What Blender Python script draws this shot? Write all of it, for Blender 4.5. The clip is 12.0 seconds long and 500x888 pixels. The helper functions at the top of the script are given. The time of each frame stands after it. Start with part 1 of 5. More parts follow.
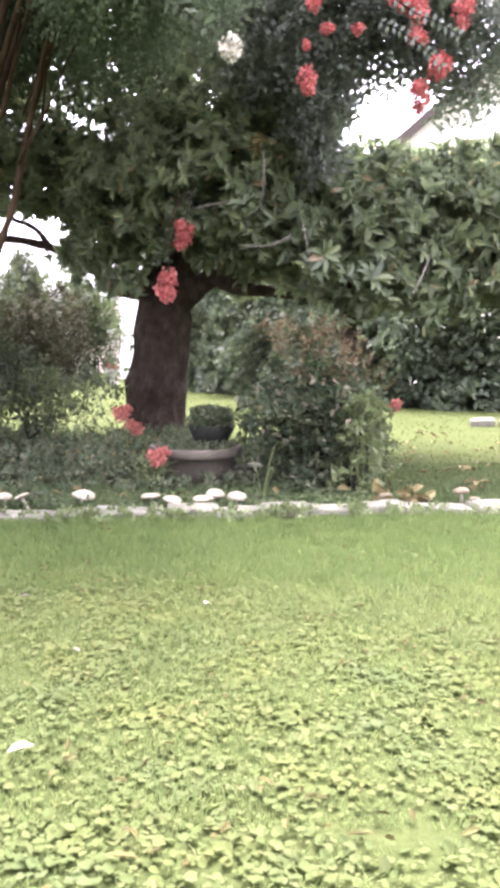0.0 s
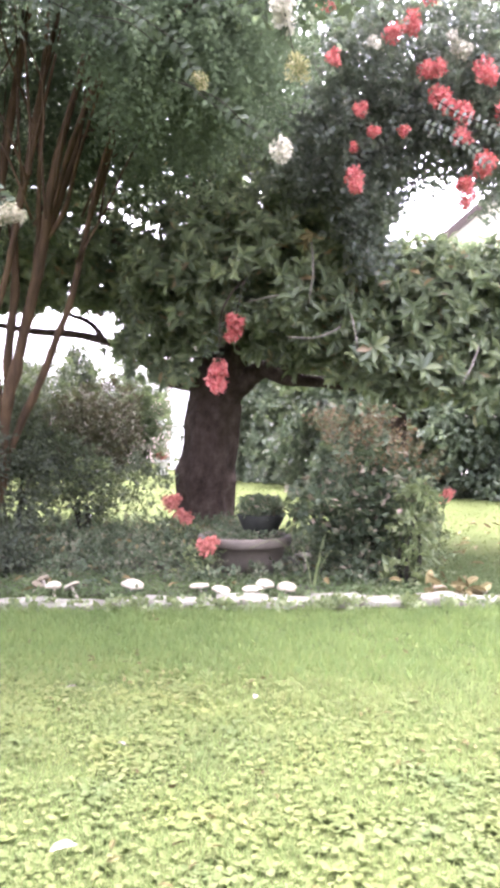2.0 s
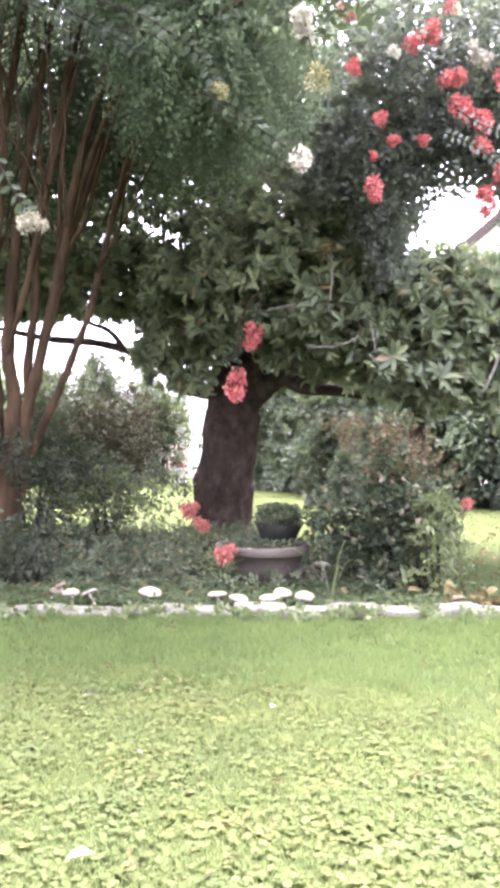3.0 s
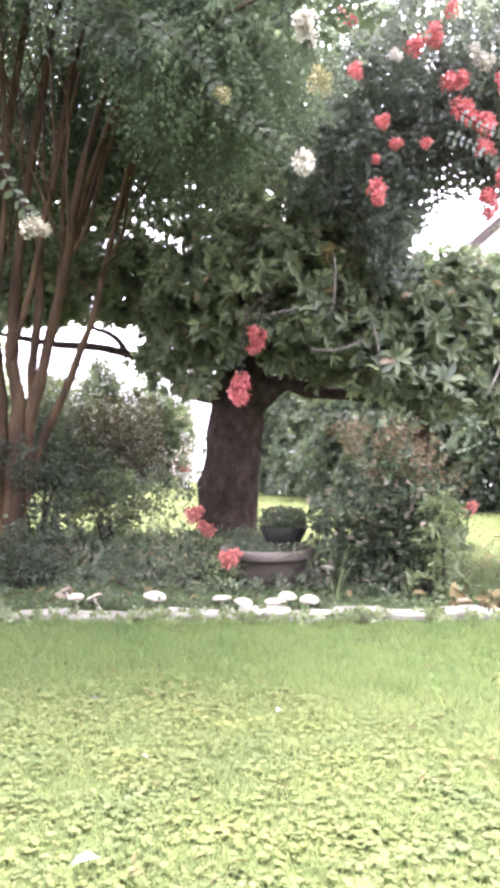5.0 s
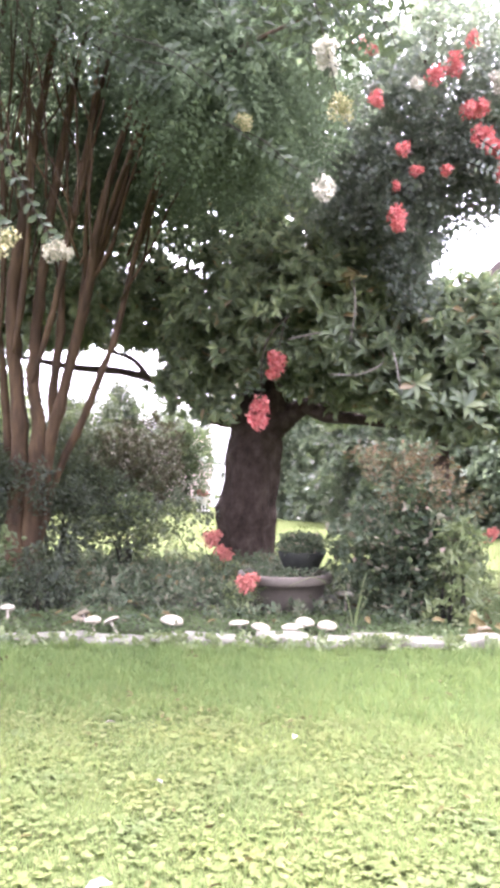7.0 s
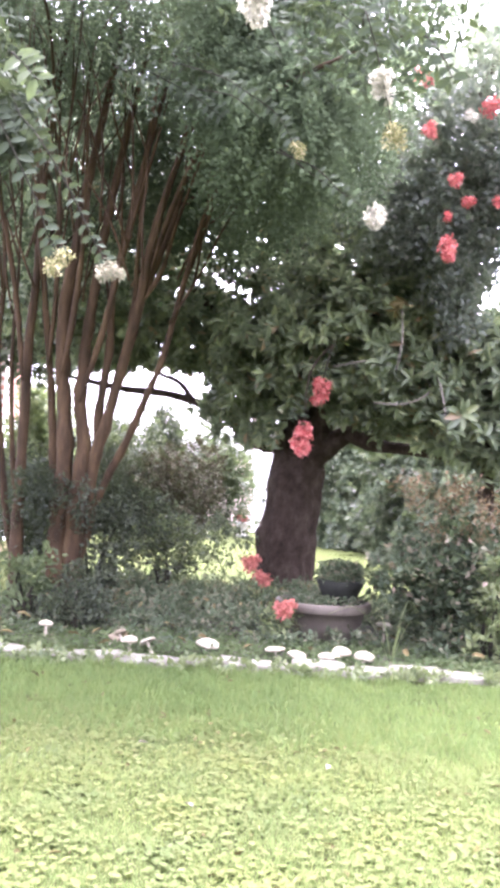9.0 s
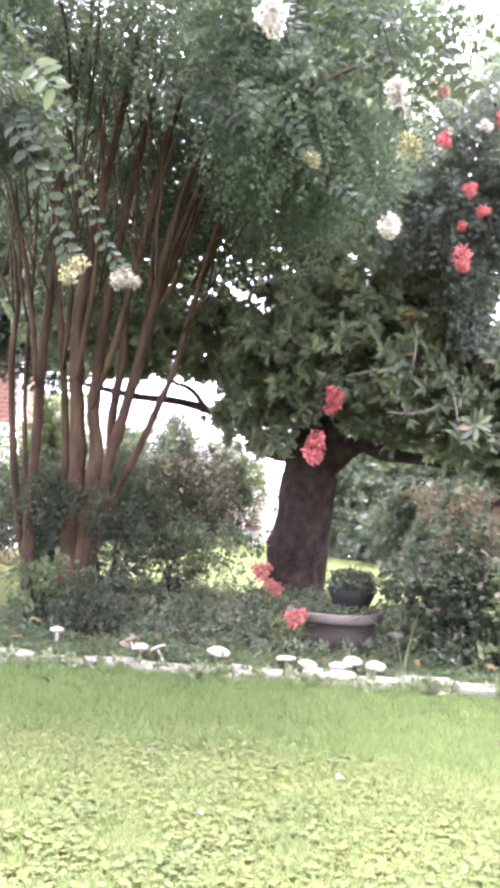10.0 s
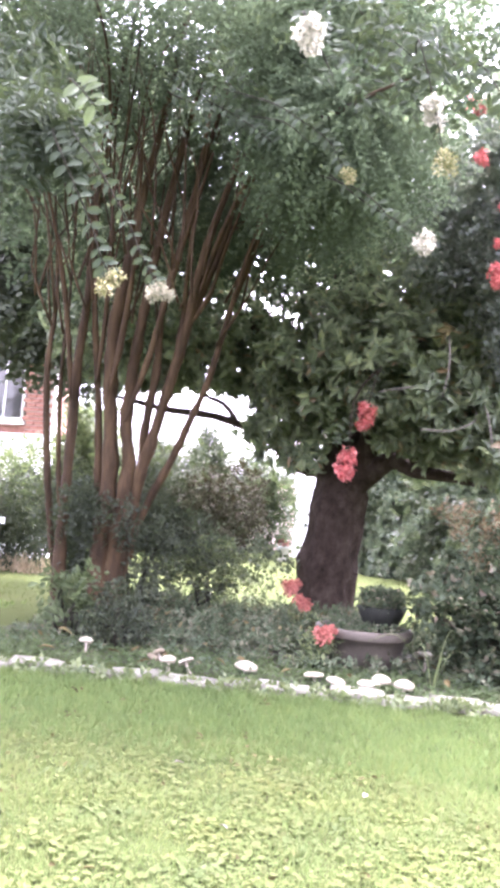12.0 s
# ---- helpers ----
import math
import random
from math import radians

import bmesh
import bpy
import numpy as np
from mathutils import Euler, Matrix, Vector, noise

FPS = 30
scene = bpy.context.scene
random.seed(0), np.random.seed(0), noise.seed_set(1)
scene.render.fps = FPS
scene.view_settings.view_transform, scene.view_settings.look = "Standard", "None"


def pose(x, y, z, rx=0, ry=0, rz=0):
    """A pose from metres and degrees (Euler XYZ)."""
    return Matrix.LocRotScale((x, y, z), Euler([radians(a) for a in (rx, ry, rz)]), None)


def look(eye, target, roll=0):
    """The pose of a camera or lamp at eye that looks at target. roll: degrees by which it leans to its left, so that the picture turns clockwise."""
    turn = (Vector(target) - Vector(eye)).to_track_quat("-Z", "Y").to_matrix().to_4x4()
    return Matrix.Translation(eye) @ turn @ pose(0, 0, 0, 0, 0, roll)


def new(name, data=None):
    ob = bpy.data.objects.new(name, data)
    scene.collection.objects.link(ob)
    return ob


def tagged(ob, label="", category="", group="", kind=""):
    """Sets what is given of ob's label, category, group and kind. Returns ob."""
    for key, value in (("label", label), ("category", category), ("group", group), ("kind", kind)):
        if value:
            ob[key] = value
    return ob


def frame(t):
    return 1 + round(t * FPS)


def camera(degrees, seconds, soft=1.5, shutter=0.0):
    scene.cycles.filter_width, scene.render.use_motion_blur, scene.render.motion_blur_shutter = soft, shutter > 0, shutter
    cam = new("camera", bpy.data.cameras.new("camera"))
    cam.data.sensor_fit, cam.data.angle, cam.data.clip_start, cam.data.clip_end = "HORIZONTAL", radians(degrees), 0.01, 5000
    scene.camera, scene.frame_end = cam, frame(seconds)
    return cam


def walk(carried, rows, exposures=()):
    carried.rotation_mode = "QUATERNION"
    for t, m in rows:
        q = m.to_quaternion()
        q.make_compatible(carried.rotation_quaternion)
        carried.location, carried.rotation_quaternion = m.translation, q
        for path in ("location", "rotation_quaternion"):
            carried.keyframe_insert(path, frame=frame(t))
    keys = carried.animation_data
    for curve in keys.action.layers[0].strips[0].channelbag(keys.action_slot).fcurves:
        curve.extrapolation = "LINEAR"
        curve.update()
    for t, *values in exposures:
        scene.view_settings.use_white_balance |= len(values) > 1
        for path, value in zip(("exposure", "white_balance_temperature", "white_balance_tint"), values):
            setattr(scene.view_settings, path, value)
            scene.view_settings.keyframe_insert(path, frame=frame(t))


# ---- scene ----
cam = camera(33, 12.0, soft=4.5, shutter=0.5)
PATH = [
    (0, pose(0.009, -0.01, 1.309, 83.12, -0.223, -2.53)),
    (0.5, pose(0.005, 0.004, 1.302, 85.425, 0.335, -3.185)),
    (1, pose(-0.001, -0.001, 1.297, 89.035, -0.381, 0.158)),
    (1.5, pose(0, 0, 1.3, 88.755, 0.002, 0.003)),
    (2, pose(0.001, 0.007, 1.295, 89.258, -0.095, 0.771)),
    (2.5, pose(-0.003, 0.007, 1.292, 89.764, -0.431, 1.185)),
    (3, pose(-0.002, 0.009, 1.293, 89.842, -0.383, 1.985)),
    (3.5, pose(-0.001, 0.009, 1.292, 89.795, -0.318, 2.02)),
    (5.5, pose(0, 0.014, 1.289, 90.27, 0.037, 2.397)),
    (6, pose(0.002, 0.008, 1.291, 90.496, 0.209, 2.42)),
    (6.5, pose(0.003, 0.019, 1.285, 91.139, -0.029, 2.799)),
    (7, pose(-0, 0.017, 1.28, 91.822, -0.592, 3.542)),
    (9, pose(-0.005, 0.018, 1.266, 93.541, -2.741, 6.303)),
    (9.5, pose(-0.008, 0.017, 1.262, 93.857, -3.131, 6.67)),
    (10, pose(-0.01, 0.017, 1.261, 94.093, -3.247, 7.069)),
    (10.5, pose(-0.01, 0.017, 1.258, 94.198, -3.29, 7.381)),
    (11, pose(-0.009, 0.012, 1.253, 94.646, -3.913, 8.121)),
    (11.5, pose(-0.009, 0.008, 1.253, 94.76, -4.035, 8.589)),
    (12, pose(-0.006, 0.008, 1.251, 95.009, -4.382, 9.136)),
]
walk(cam, PATH, exposures=[(t, e, k, w) for t, e, k, w in ((0, 4.28, 6120, 31), (0.5, 4.36, 6050, 32), (1, 4.53, 6000, 33), (3.5, 4.66, 5960, 34), (7, 4.74, 5920, 35), (9, 4.83, 5850, 37), (12, 4.83, 5820, 37))])

# ---- world and sun ----
SUN_EL, SUN_AZ = radians(74), radians(25)  # azimuth from +y towards +x
world = bpy.data.worlds.new("world")
scene.world = world
world.use_nodes = True
wn = world.node_tree
sky = wn.nodes.new("ShaderNodeTexSky")
sky.sky_type, sky.sun_disc = "NISHITA", False
sky.sun_elevation, sky.sun_rotation = SUN_EL, SUN_AZ
sky.air_density, sky.dust_density, sky.ozone_density = 1.0, 7.0, 1.0
wn.nodes["Background"].inputs["Strength"].default_value = 0.15
pale = wn.nodes.new("ShaderNodeHueSaturation")  # thin bright haze
pale.inputs["Saturation"].default_value = 0.2
wn.links.new(sky.outputs["Color"], pale.inputs["Color"])
wn.links.new(pale.outputs["Color"], wn.nodes["Background"].inputs["Color"])
sun_data = bpy.data.lights.new("sun", "SUN")
sun_data.energy, sun_data.angle, sun_data.color = 0.5, radians(10), (1.0, 0.955, 0.88)
sun = new("sun", sun_data)
sun_dir = Vector((math.sin(SUN_AZ) * math.cos(SUN_EL), math.cos(SUN_AZ) * math.cos(SUN_EL), math.sin(SUN_EL)))
sun.matrix_world = look(sun_dir * 60, (0, 0, 0))


# ---- materials ----
def rgba(c):
    return (c[0], c[1], c[2], 1.0)


def base_material(name, rough=0.7, spec=0.3, metal=0.0):
    m = bpy.data.materials.new(name)
    m.use_nodes = True
    t = m.node_tree
    b = t.nodes["Principled BSDF"]
    b.inputs["Roughness"].default_value = rough
    b.inputs["Specular IOR Level"].default_value = spec
    b.inputs["Metallic"].default_value = metal
    return m, t, b


def ramp(t, fac, stops):
    r = t.nodes.new("ShaderNodeValToRGB")
    e = r.color_ramp.elements
    while len(e) < len(stops):
        e.new(0.5)
    for k, (p, c) in enumerate(stops):
        e[k].position, e[k].color = p, rgba(c)
    t.links.new(fac, r.inputs["Fac"])
    return r.outputs["Color"]


def noise_tex(t, scale, detail=4.0, rough=0.55, space="Object", squash=None):
    co = t.nodes.new("ShaderNodeTexCoord")
    n = t.nodes.new("ShaderNodeTexNoise")
    n.inputs["Scale"].default_value, n.inputs["Detail"].default_value = scale, detail
    n.inputs["Roughness"].default_value = rough
    out = co.outputs[space]
    if squash:
        mp = t.nodes.new("ShaderNodeMapping")
        mp.inputs["Scale"].default_value = squash
        t.links.new(out, mp.inputs["Vector"])
        out = mp.outputs["Vector"]
    t.links.new(out, n.inputs["Vector"])
    return n.outputs["Fac"]


def mix(t, fac, a, b, how="MIX"):
    n = t.nodes.new("ShaderNodeMix")
    n.data_type, n.blend_type = "RGBA", how
    for key, value in ((0, fac), (6, a), (7, b)):
        if isinstance(value, (int, float)):
            n.inputs[key].default_value = value
        elif isinstance(value, tuple):
            n.inputs[key].default_value = rgba(value)
        else:
            t.links.new(value, n.inputs[key])
    return n.outputs[2]


def bump(t, b, height, strength=0.4, dist=0.02):
    n = t.nodes.new("ShaderNodeBump")
    n.inputs["Strength"].default_value, n.inputs["Distance"].default_value = strength, dist
    t.links.new(height, n.inputs["Height"])
    t.links.new(n.outputs["Normal"], b.inputs["Normal"])


def surface(name, stops, scale=6, fine=60, rough=0.8, spec=0.25, relief=0.4, dist=0.01, squash=None):
    """A solid with broad stains and fine grain."""
    m, t, b = base_material(name, rough, spec)
    broad, grain = noise_tex(t, scale, 5, 0.6, squash=squash), noise_tex(t, fine, 6, 0.65, squash=squash)
    col = ramp(t, broad, stops)
    dark = ramp(t, grain, [(0.3, (0.7, 0.7, 0.7)), (0.7, (1.12, 1.12, 1.12))])
    col = mix(t, 0.8, col, dark, "MULTIPLY")
    t.links.new(col, b.inputs["Base Color"])
    bump(t, b, grain, relief, dist)
    return m


def leaf_material(name, stops, through_light=0.35, rough=0.45, spec=0.4, glow=(0.3, 0.42, 0.12), pass_on=0.2, patch=((0.763, 0.707, 0.721), (1.272, 1.108, 1.082)), spread=0.9):
    """Leaves: each one its own shade, some daylight passing through."""
    m, t, b = base_material(name, rough, spec)
    geo = t.nodes.new("ShaderNodeNewGeometry")
    col = ramp(t, geo.outputs["Random Per Island"], stops)
    patch = ramp(t, noise_tex(t, spread, 3, 0.6), [(0.3, patch[0]), (0.7, patch[1])])
    col = mix(t, 0.7, col, patch, "MULTIPLY")
    t.links.new(col, b.inputs["Base Color"])
    tr = t.nodes.new("ShaderNodeBsdfTranslucent")
    t.links.new(mix(t, pass_on, col, glow), tr.inputs["Color"])
    ms = t.nodes.new("ShaderNodeMixShader")
    ms.inputs["Fac"].default_value = through_light
    t.links.new(b.outputs["BSDF"], ms.inputs[1])
    t.links.new(tr.outputs["BSDF"], ms.inputs[2])
    t.links.new(ms.outputs["Shader"], t.nodes["Material Output"].inputs["Surface"])
    return m


M_MAGNOLIA = leaf_material("magnolia_leaf", [(0, (0.09, 0.123, 0.071)), (0.5, (0.13, 0.175, 0.096)), (0.85, (0.175, 0.226, 0.12)), (0.965, (0.213, 0.265, 0.126)), (0.99, (0.213, 0.158, 0.087))], 0.48, 0.42, 0.5, glow=(0.291, 0.411, 0.154))
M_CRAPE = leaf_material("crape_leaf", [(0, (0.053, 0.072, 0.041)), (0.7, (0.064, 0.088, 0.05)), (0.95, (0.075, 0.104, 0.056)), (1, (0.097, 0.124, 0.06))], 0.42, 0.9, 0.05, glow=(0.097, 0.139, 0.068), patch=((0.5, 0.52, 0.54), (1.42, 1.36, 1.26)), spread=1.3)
# Same leaf as crape_leaf, coloured darker to offset open sky light near the front
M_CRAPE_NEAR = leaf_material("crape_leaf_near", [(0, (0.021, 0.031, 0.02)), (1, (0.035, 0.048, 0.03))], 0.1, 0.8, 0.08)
M_REDCRAPE = leaf_material("red_crape_leaf", [(0, (0.09, 0.112, 0.095)), (0.75, (0.125, 0.155, 0.128)), (1, (0.18, 0.2, 0.165))], 0.5, 0.5, 0.4)
M_ROSE = leaf_material("rose_leaf", [(0, (0.022, 0.034, 0.019)), (0.6, (0.04, 0.058, 0.033)), (0.88, (0.081, 0.1, 0.058)), (1, (0.171, 0.14, 0.11))], 0.28, 0.6, 0.15)
M_BRONZE = leaf_material("bronze_leaf", [(0, (0.058, 0.052, 0.028)), (0.5, (0.096, 0.083, 0.042)), (0.8, (0.125, 0.087, 0.046)), (1, (0.083, 0.104, 0.046))], 0.35, 0.6, 0.2, glow=(0.249, 0.192, 0.07))
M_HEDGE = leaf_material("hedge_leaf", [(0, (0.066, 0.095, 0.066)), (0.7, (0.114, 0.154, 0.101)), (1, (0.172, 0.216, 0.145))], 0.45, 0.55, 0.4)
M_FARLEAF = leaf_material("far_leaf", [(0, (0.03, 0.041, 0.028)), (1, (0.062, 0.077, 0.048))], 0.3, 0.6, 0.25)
M_SUCKER = leaf_material("sucker_leaf", [(0, (0.032, 0.05, 0.023)), (1, (0.065, 0.09, 0.041))], 0.3, 0.6, 0.2)
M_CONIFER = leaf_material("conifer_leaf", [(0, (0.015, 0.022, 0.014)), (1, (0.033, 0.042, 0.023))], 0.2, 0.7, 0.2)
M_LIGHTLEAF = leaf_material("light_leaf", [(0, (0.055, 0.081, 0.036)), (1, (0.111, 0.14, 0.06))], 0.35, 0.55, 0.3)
M_MAPLE = leaf_material("maple_leaf", [(0, (0.017, 0.016, 0.009)), (0.5, (0.025, 0.024, 0.012)), (1, (0.023, 0.033, 0.014))], 0.15, 0.7, 0.1, glow=(0.065, 0.055, 0.023))
M_COVER = leaf_material("cover_leaf", [(0, (0.033, 0.05, 0.027)), (0.6, (0.055, 0.071, 0.04)), (1, (0.1, 0.098, 0.067))], 0.2, 0.65, 0.15, patch=((0.36, 0.42, 0.38), (1.65, 1.5, 1.5)), spread=3.4)
M_WEED = leaf_material("weed_leaf", [(0, (0.067, 0.087, 0.033)), (0.5, (0.077, 0.097, 0.037)), (1, (0.097, 0.108, 0.047))], 0.5, 0.9, 0.03, glow=(0.198, 0.239, 0.083), pass_on=0.45, patch=((0.79, 0.85, 0.93), (1.22, 1.1, 0.91)), spread=2.4)
# Lit copy of the lawn grass: sunlight goes into its paler colour
M_GRASSLIT = leaf_material("lit_grass_blade", [(0, (0.063, 0.091, 0.033)), (0.6, (0.084, 0.109, 0.041)), (1, (0.132, 0.136, 0.065))], 0.55, 0.8, 0.05, glow=(0.194, 0.255, 0.084), pass_on=0.5, patch=((0.78, 0.83, 0.88), (1.2, 1.1, 0.92)), spread=1.7)
M_FARGRASS = leaf_material("far_grass_blade", [(0, (0.047, 0.067, 0.018)), (1, (0.068, 0.087, 0.027))], 0.2, 0.85, 0.03, glow=(0.18, 0.243, 0.072))
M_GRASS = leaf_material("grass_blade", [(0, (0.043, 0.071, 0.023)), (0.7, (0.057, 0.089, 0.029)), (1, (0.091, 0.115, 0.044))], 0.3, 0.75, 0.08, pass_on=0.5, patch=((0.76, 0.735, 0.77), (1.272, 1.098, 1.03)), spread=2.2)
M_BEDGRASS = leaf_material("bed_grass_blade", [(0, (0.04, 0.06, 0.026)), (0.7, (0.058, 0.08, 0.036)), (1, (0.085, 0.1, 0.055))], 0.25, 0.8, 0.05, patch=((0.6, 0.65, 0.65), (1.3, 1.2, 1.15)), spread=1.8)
M_DEAD = leaf_material("dead_leaf", [(0, (0.058, 0.049, 0.02)), (0.6, (0.099, 0.086, 0.036)), (1, (0.156, 0.144, 0.065))], 0.1, 0.75, 0.15, glow=(0.17, 0.137, 0.049))
M_LITTER = leaf_material("brown_litter", [(0, (0.03, 0.028, 0.009)), (0.7, (0.055, 0.054, 0.018)), (1, (0.085, 0.086, 0.032))], 0.1, 0.8, 0.1, glow=(0.12, 0.097, 0.035))
M_PALELEAF = leaf_material("pale_dry_leaf", [(0, (0.118, 0.115, 0.093)), (1, (0.167, 0.162, 0.137))], 0.1, 0.9, 0.03, glow=(0.147, 0.147, 0.108))
M_DRYGRASS = leaf_material("dry_grass", [(0, (0.16, 0.15, 0.08)), (1, (0.32, 0.27, 0.18))], 0.25, 0.7, 0.15, glow=(0.35, 0.3, 0.2))
M_RED = leaf_material("red_petal", [(0, (0.327, 0.079, 0.074)), (0.6, (0.435, 0.132, 0.122)), (1, (0.525, 0.238, 0.211))], 0.3, 0.7, 0.15, glow=(0.472, 0.167, 0.148), pass_on=0.5)
M_ORANGE = leaf_material("coral_petal", [(0, (0.264, 0.088, 0.07)), (1, (0.352, 0.15, 0.119))], 0.3, 0.7, 0.15, glow=(0.37, 0.158, 0.123), pass_on=0.5)
M_WHITE = leaf_material("white_petal", [(0, (0.223, 0.228, 0.173)), (0.6, (0.375, 0.383, 0.309)), (1, (0.518, 0.531, 0.446))], 0.2, 0.7, 0.15, glow=(0.428, 0.446, 0.362), pass_on=0.5)
M_BEAD = leaf_material("pale_bud", [(0, (0.082, 0.085, 0.048)), (0.5, (0.164, 0.167, 0.11)), (1, (0.282, 0.289, 0.209))], 0.15, 0.7, 0.15, glow=(0.243, 0.262, 0.176), pass_on=0.5)
M_CREAMBUD = leaf_material("cream_bud", [(0, (0.085, 0.093, 0.034)), (0.5, (0.162, 0.17, 0.072)), (1, (0.306, 0.297, 0.17))], 0.15, 0.7, 0.15, glow=(0.255, 0.272, 0.119), pass_on=0.5)
M_MAGLEAF, tm, bm_ = base_material("magnolia_leaf_single", 0.5, 0.35)
info = tm.nodes.new("ShaderNodeObjectInfo")
tm.links.new(ramp(tm, info.outputs["Random"], [(0, (0.043, 0.058, 0.03)), (0.7, (0.07, 0.09, 0.042)), (0.95, (0.104, 0.125, 0.053)), (0.985, (0.12, 0.085, 0.045))]), bm_.inputs["Base Color"])
M_BARK = surface("magnolia_bark", [(0.3, (0.028, 0.02, 0.015)), (0.5, (0.053, 0.038, 0.029)), (0.72, (0.086, 0.067, 0.049))], 9, 45, 0.95, 0.08, 1.0, 0.09, (1, 1, 0.7))
M_CRAPEBARK = surface("crape_bark", [(0.3, (0.015, 0.009, 0.004)), (0.48, (0.032, 0.019, 0.009)), (0.62, (0.052, 0.032, 0.015)), (0.78, (0.069, 0.05, 0.024))], 8, 40, 0.8, 0.15, 0.7, 0.012, (1, 1, 0.25))
M_TWIG = surface("twig_bark", [(0.3, (0.012, 0.012, 0.009)), (0.7, (0.028, 0.026, 0.018))], 12, 80, 0.95, 0.03)
M_PALETWIG = surface("pale_twig", [(0.3, (0.136, 0.12, 0.104)), (0.7, (0.224, 0.2, 0.168))], 12, 80, 0.8)
M_STONE = surface("pale_limestone", [(0.25, (0.068, 0.065, 0.048)), (0.5, (0.13, 0.125, 0.095)), (0.8, (0.19, 0.184, 0.146))], 7, 55, 0.85, 0.2, 0.7, 0.01)
M_SOIL = surface("bed_mulch", [(0.3, (0.03, 0.032, 0.022)), (0.6, (0.055, 0.054, 0.035)), (0.85, (0.11, 0.085, 0.06))], 9, 60, 0.95, 0.1, 1.0, 0.03)
M_POT = surface("clay_pot", [(0.3, (0.045, 0.038, 0.028)), (0.7, (0.077, 0.065, 0.05))], 5, 70, 0.75, 0.25, 0.25, 0.004)
M_DARKPOT = surface("dark_pot", [(0.3, (0.012, 0.013, 0.011)), (0.7, (0.024, 0.025, 0.02))], 8, 70, 0.9, 0.05, 0.2, 0.003)
M_CAP = surface("mushroom_cap", [(0.3, (0.16, 0.138, 0.09)), (0.6, (0.26, 0.243, 0.183))], 18, 120, 0.8, 0.2, 0.5, 0.003)
M_CAPBROWN = surface("old_mushroom_cap", [(0.3, (0.078, 0.066, 0.042)), (0.7, (0.142, 0.118, 0.078))], 18, 120, 0.85, 0.2, 0.5, 0.003)
M_STALK = surface("mushroom_stalk", [(0.3, (0.26, 0.22, 0.17)), (0.7, (0.4, 0.36, 0.3))], 20, 120, 0.85, 0.15)
M_WHITEWALL = surface("white_wall_paint", [(0.3, (0.76, 0.75, 0.73)), (0.7, (0.84, 0.83, 0.81))], 1.2, 30, 0.7, 0.3, 0.15, 0.004)
M_CREAMWALL = surface("cream_wall_paint", [(0.3, (0.66, 0.62, 0.5)), (0.7, (0.75, 0.71, 0.6))], 1.2, 30, 0.7, 0.3, 0.15, 0.004)
M_PINKWALL = surface("pink_wall_paint", [(0.3, (0.55, 0.45, 0.4)), (0.7, (0.64, 0.54, 0.48))], 1.2, 30, 0.8, 0.2, 0.15, 0.004)
M_ROOF = surface("roof_shingle", [(0.3, (0.07, 0.06, 0.055)), (0.7, (0.13, 0.11, 0.1))], 3, 25, 0.9, 0.2, 0.5, 0.01)
M_FASCIA = surface("fascia_board", [(0.3, (0.045, 0.034, 0.027)), (0.7, (0.068, 0.05, 0.041))], 3, 40, 0.7)
M_BRICK = surface("red_brick", [(0.3, (0.24, 0.115, 0.085)), (0.7, (0.36, 0.19, 0.145))], 9, 70, 0.9, 0.2, 0.5, 0.006)
M_MORTAR = surface("mortar", [(0.3, (0.4, 0.37, 0.33)), (0.7, (0.52, 0.49, 0.45))], 9, 70, 0.95)
M_CONCRETE = surface("pale_concrete", [(0.3, (0.5, 0.48, 0.44)), (0.7, (0.64, 0.62, 0.58))], 3, 50, 0.9)
M_URN = surface("white_urn", [(0.3, (0.6, 0.57, 0.53)), (0.7, (0.75, 0.73, 0.7))], 10, 60, 0.8)
M_GLASS, tg, bg = base_material("window_glass", 0.05, 0.6)
tg.links.new(ramp(tg, noise_tex(tg, 1.5, 2), [(0.3, (0.03, 0.03, 0.028)), (0.7, (0.075, 0.07, 0.062))]), bg.inputs["Base Color"])


def lawn_material():
    m, t, b = base_material("lawn_ground", 1.0, 0.02)
    broad = ramp(t, noise_tex(t, 0.35, 4), [(0.3, (0.034, 0.045, 0.016)), (0.55, (0.043, 0.053, 0.019)), (0.8, (0.056, 0.061, 0.025))])
    fine = ramp(t, noise_tex(t, 22, 6, 0.7), [(0.3, (0.7, 0.7, 0.65)), (0.7, (1.15, 1.15, 1.08))])
    t.links.new(mix(t, 0.85, broad, fine, "MULTIPLY"), b.inputs["Base Color"])
    bump(t, b, noise_tex(t, 40, 5, 0.7), 0.8, 0.03)
    return m


M_LAWN = lawn_material()

# ---- mesh helpers ----
rng = np.random.default_rng(7)


def np_mesh(name, verts, faces, smooth=False):
    me = bpy.data.meshes.new(name)
    me.from_pydata(np.asarray(verts, float).tolist(), [], [list(f) for f in faces] if not isinstance(faces, np.ndarray) else faces.tolist())
    if smooth:
        me.polygons.foreach_set("use_smooth", [True] * len(me.polygons))
    me.update()
    return me


def part(name, me, material, parent=None, label=""):
    """One mesh object, from a mesh or a bmesh, under a thing or a part."""
    if isinstance(me, bmesh.types.BMesh):
        bm, me = me, bpy.data.meshes.new(name)
        bm.to_mesh(me)
        bm.free()
    if material and not me.materials:
        me.materials.append(material)
    ob = new(name, me)
    if parent:
        ob.parent = parent
    if label:
        ob["label"] = label
    return ob


def empty(name, place, label, category, group="", kind=""):
    ob = new(name)
    ob.location = place
    return tagged(ob, label, category, group, kind)


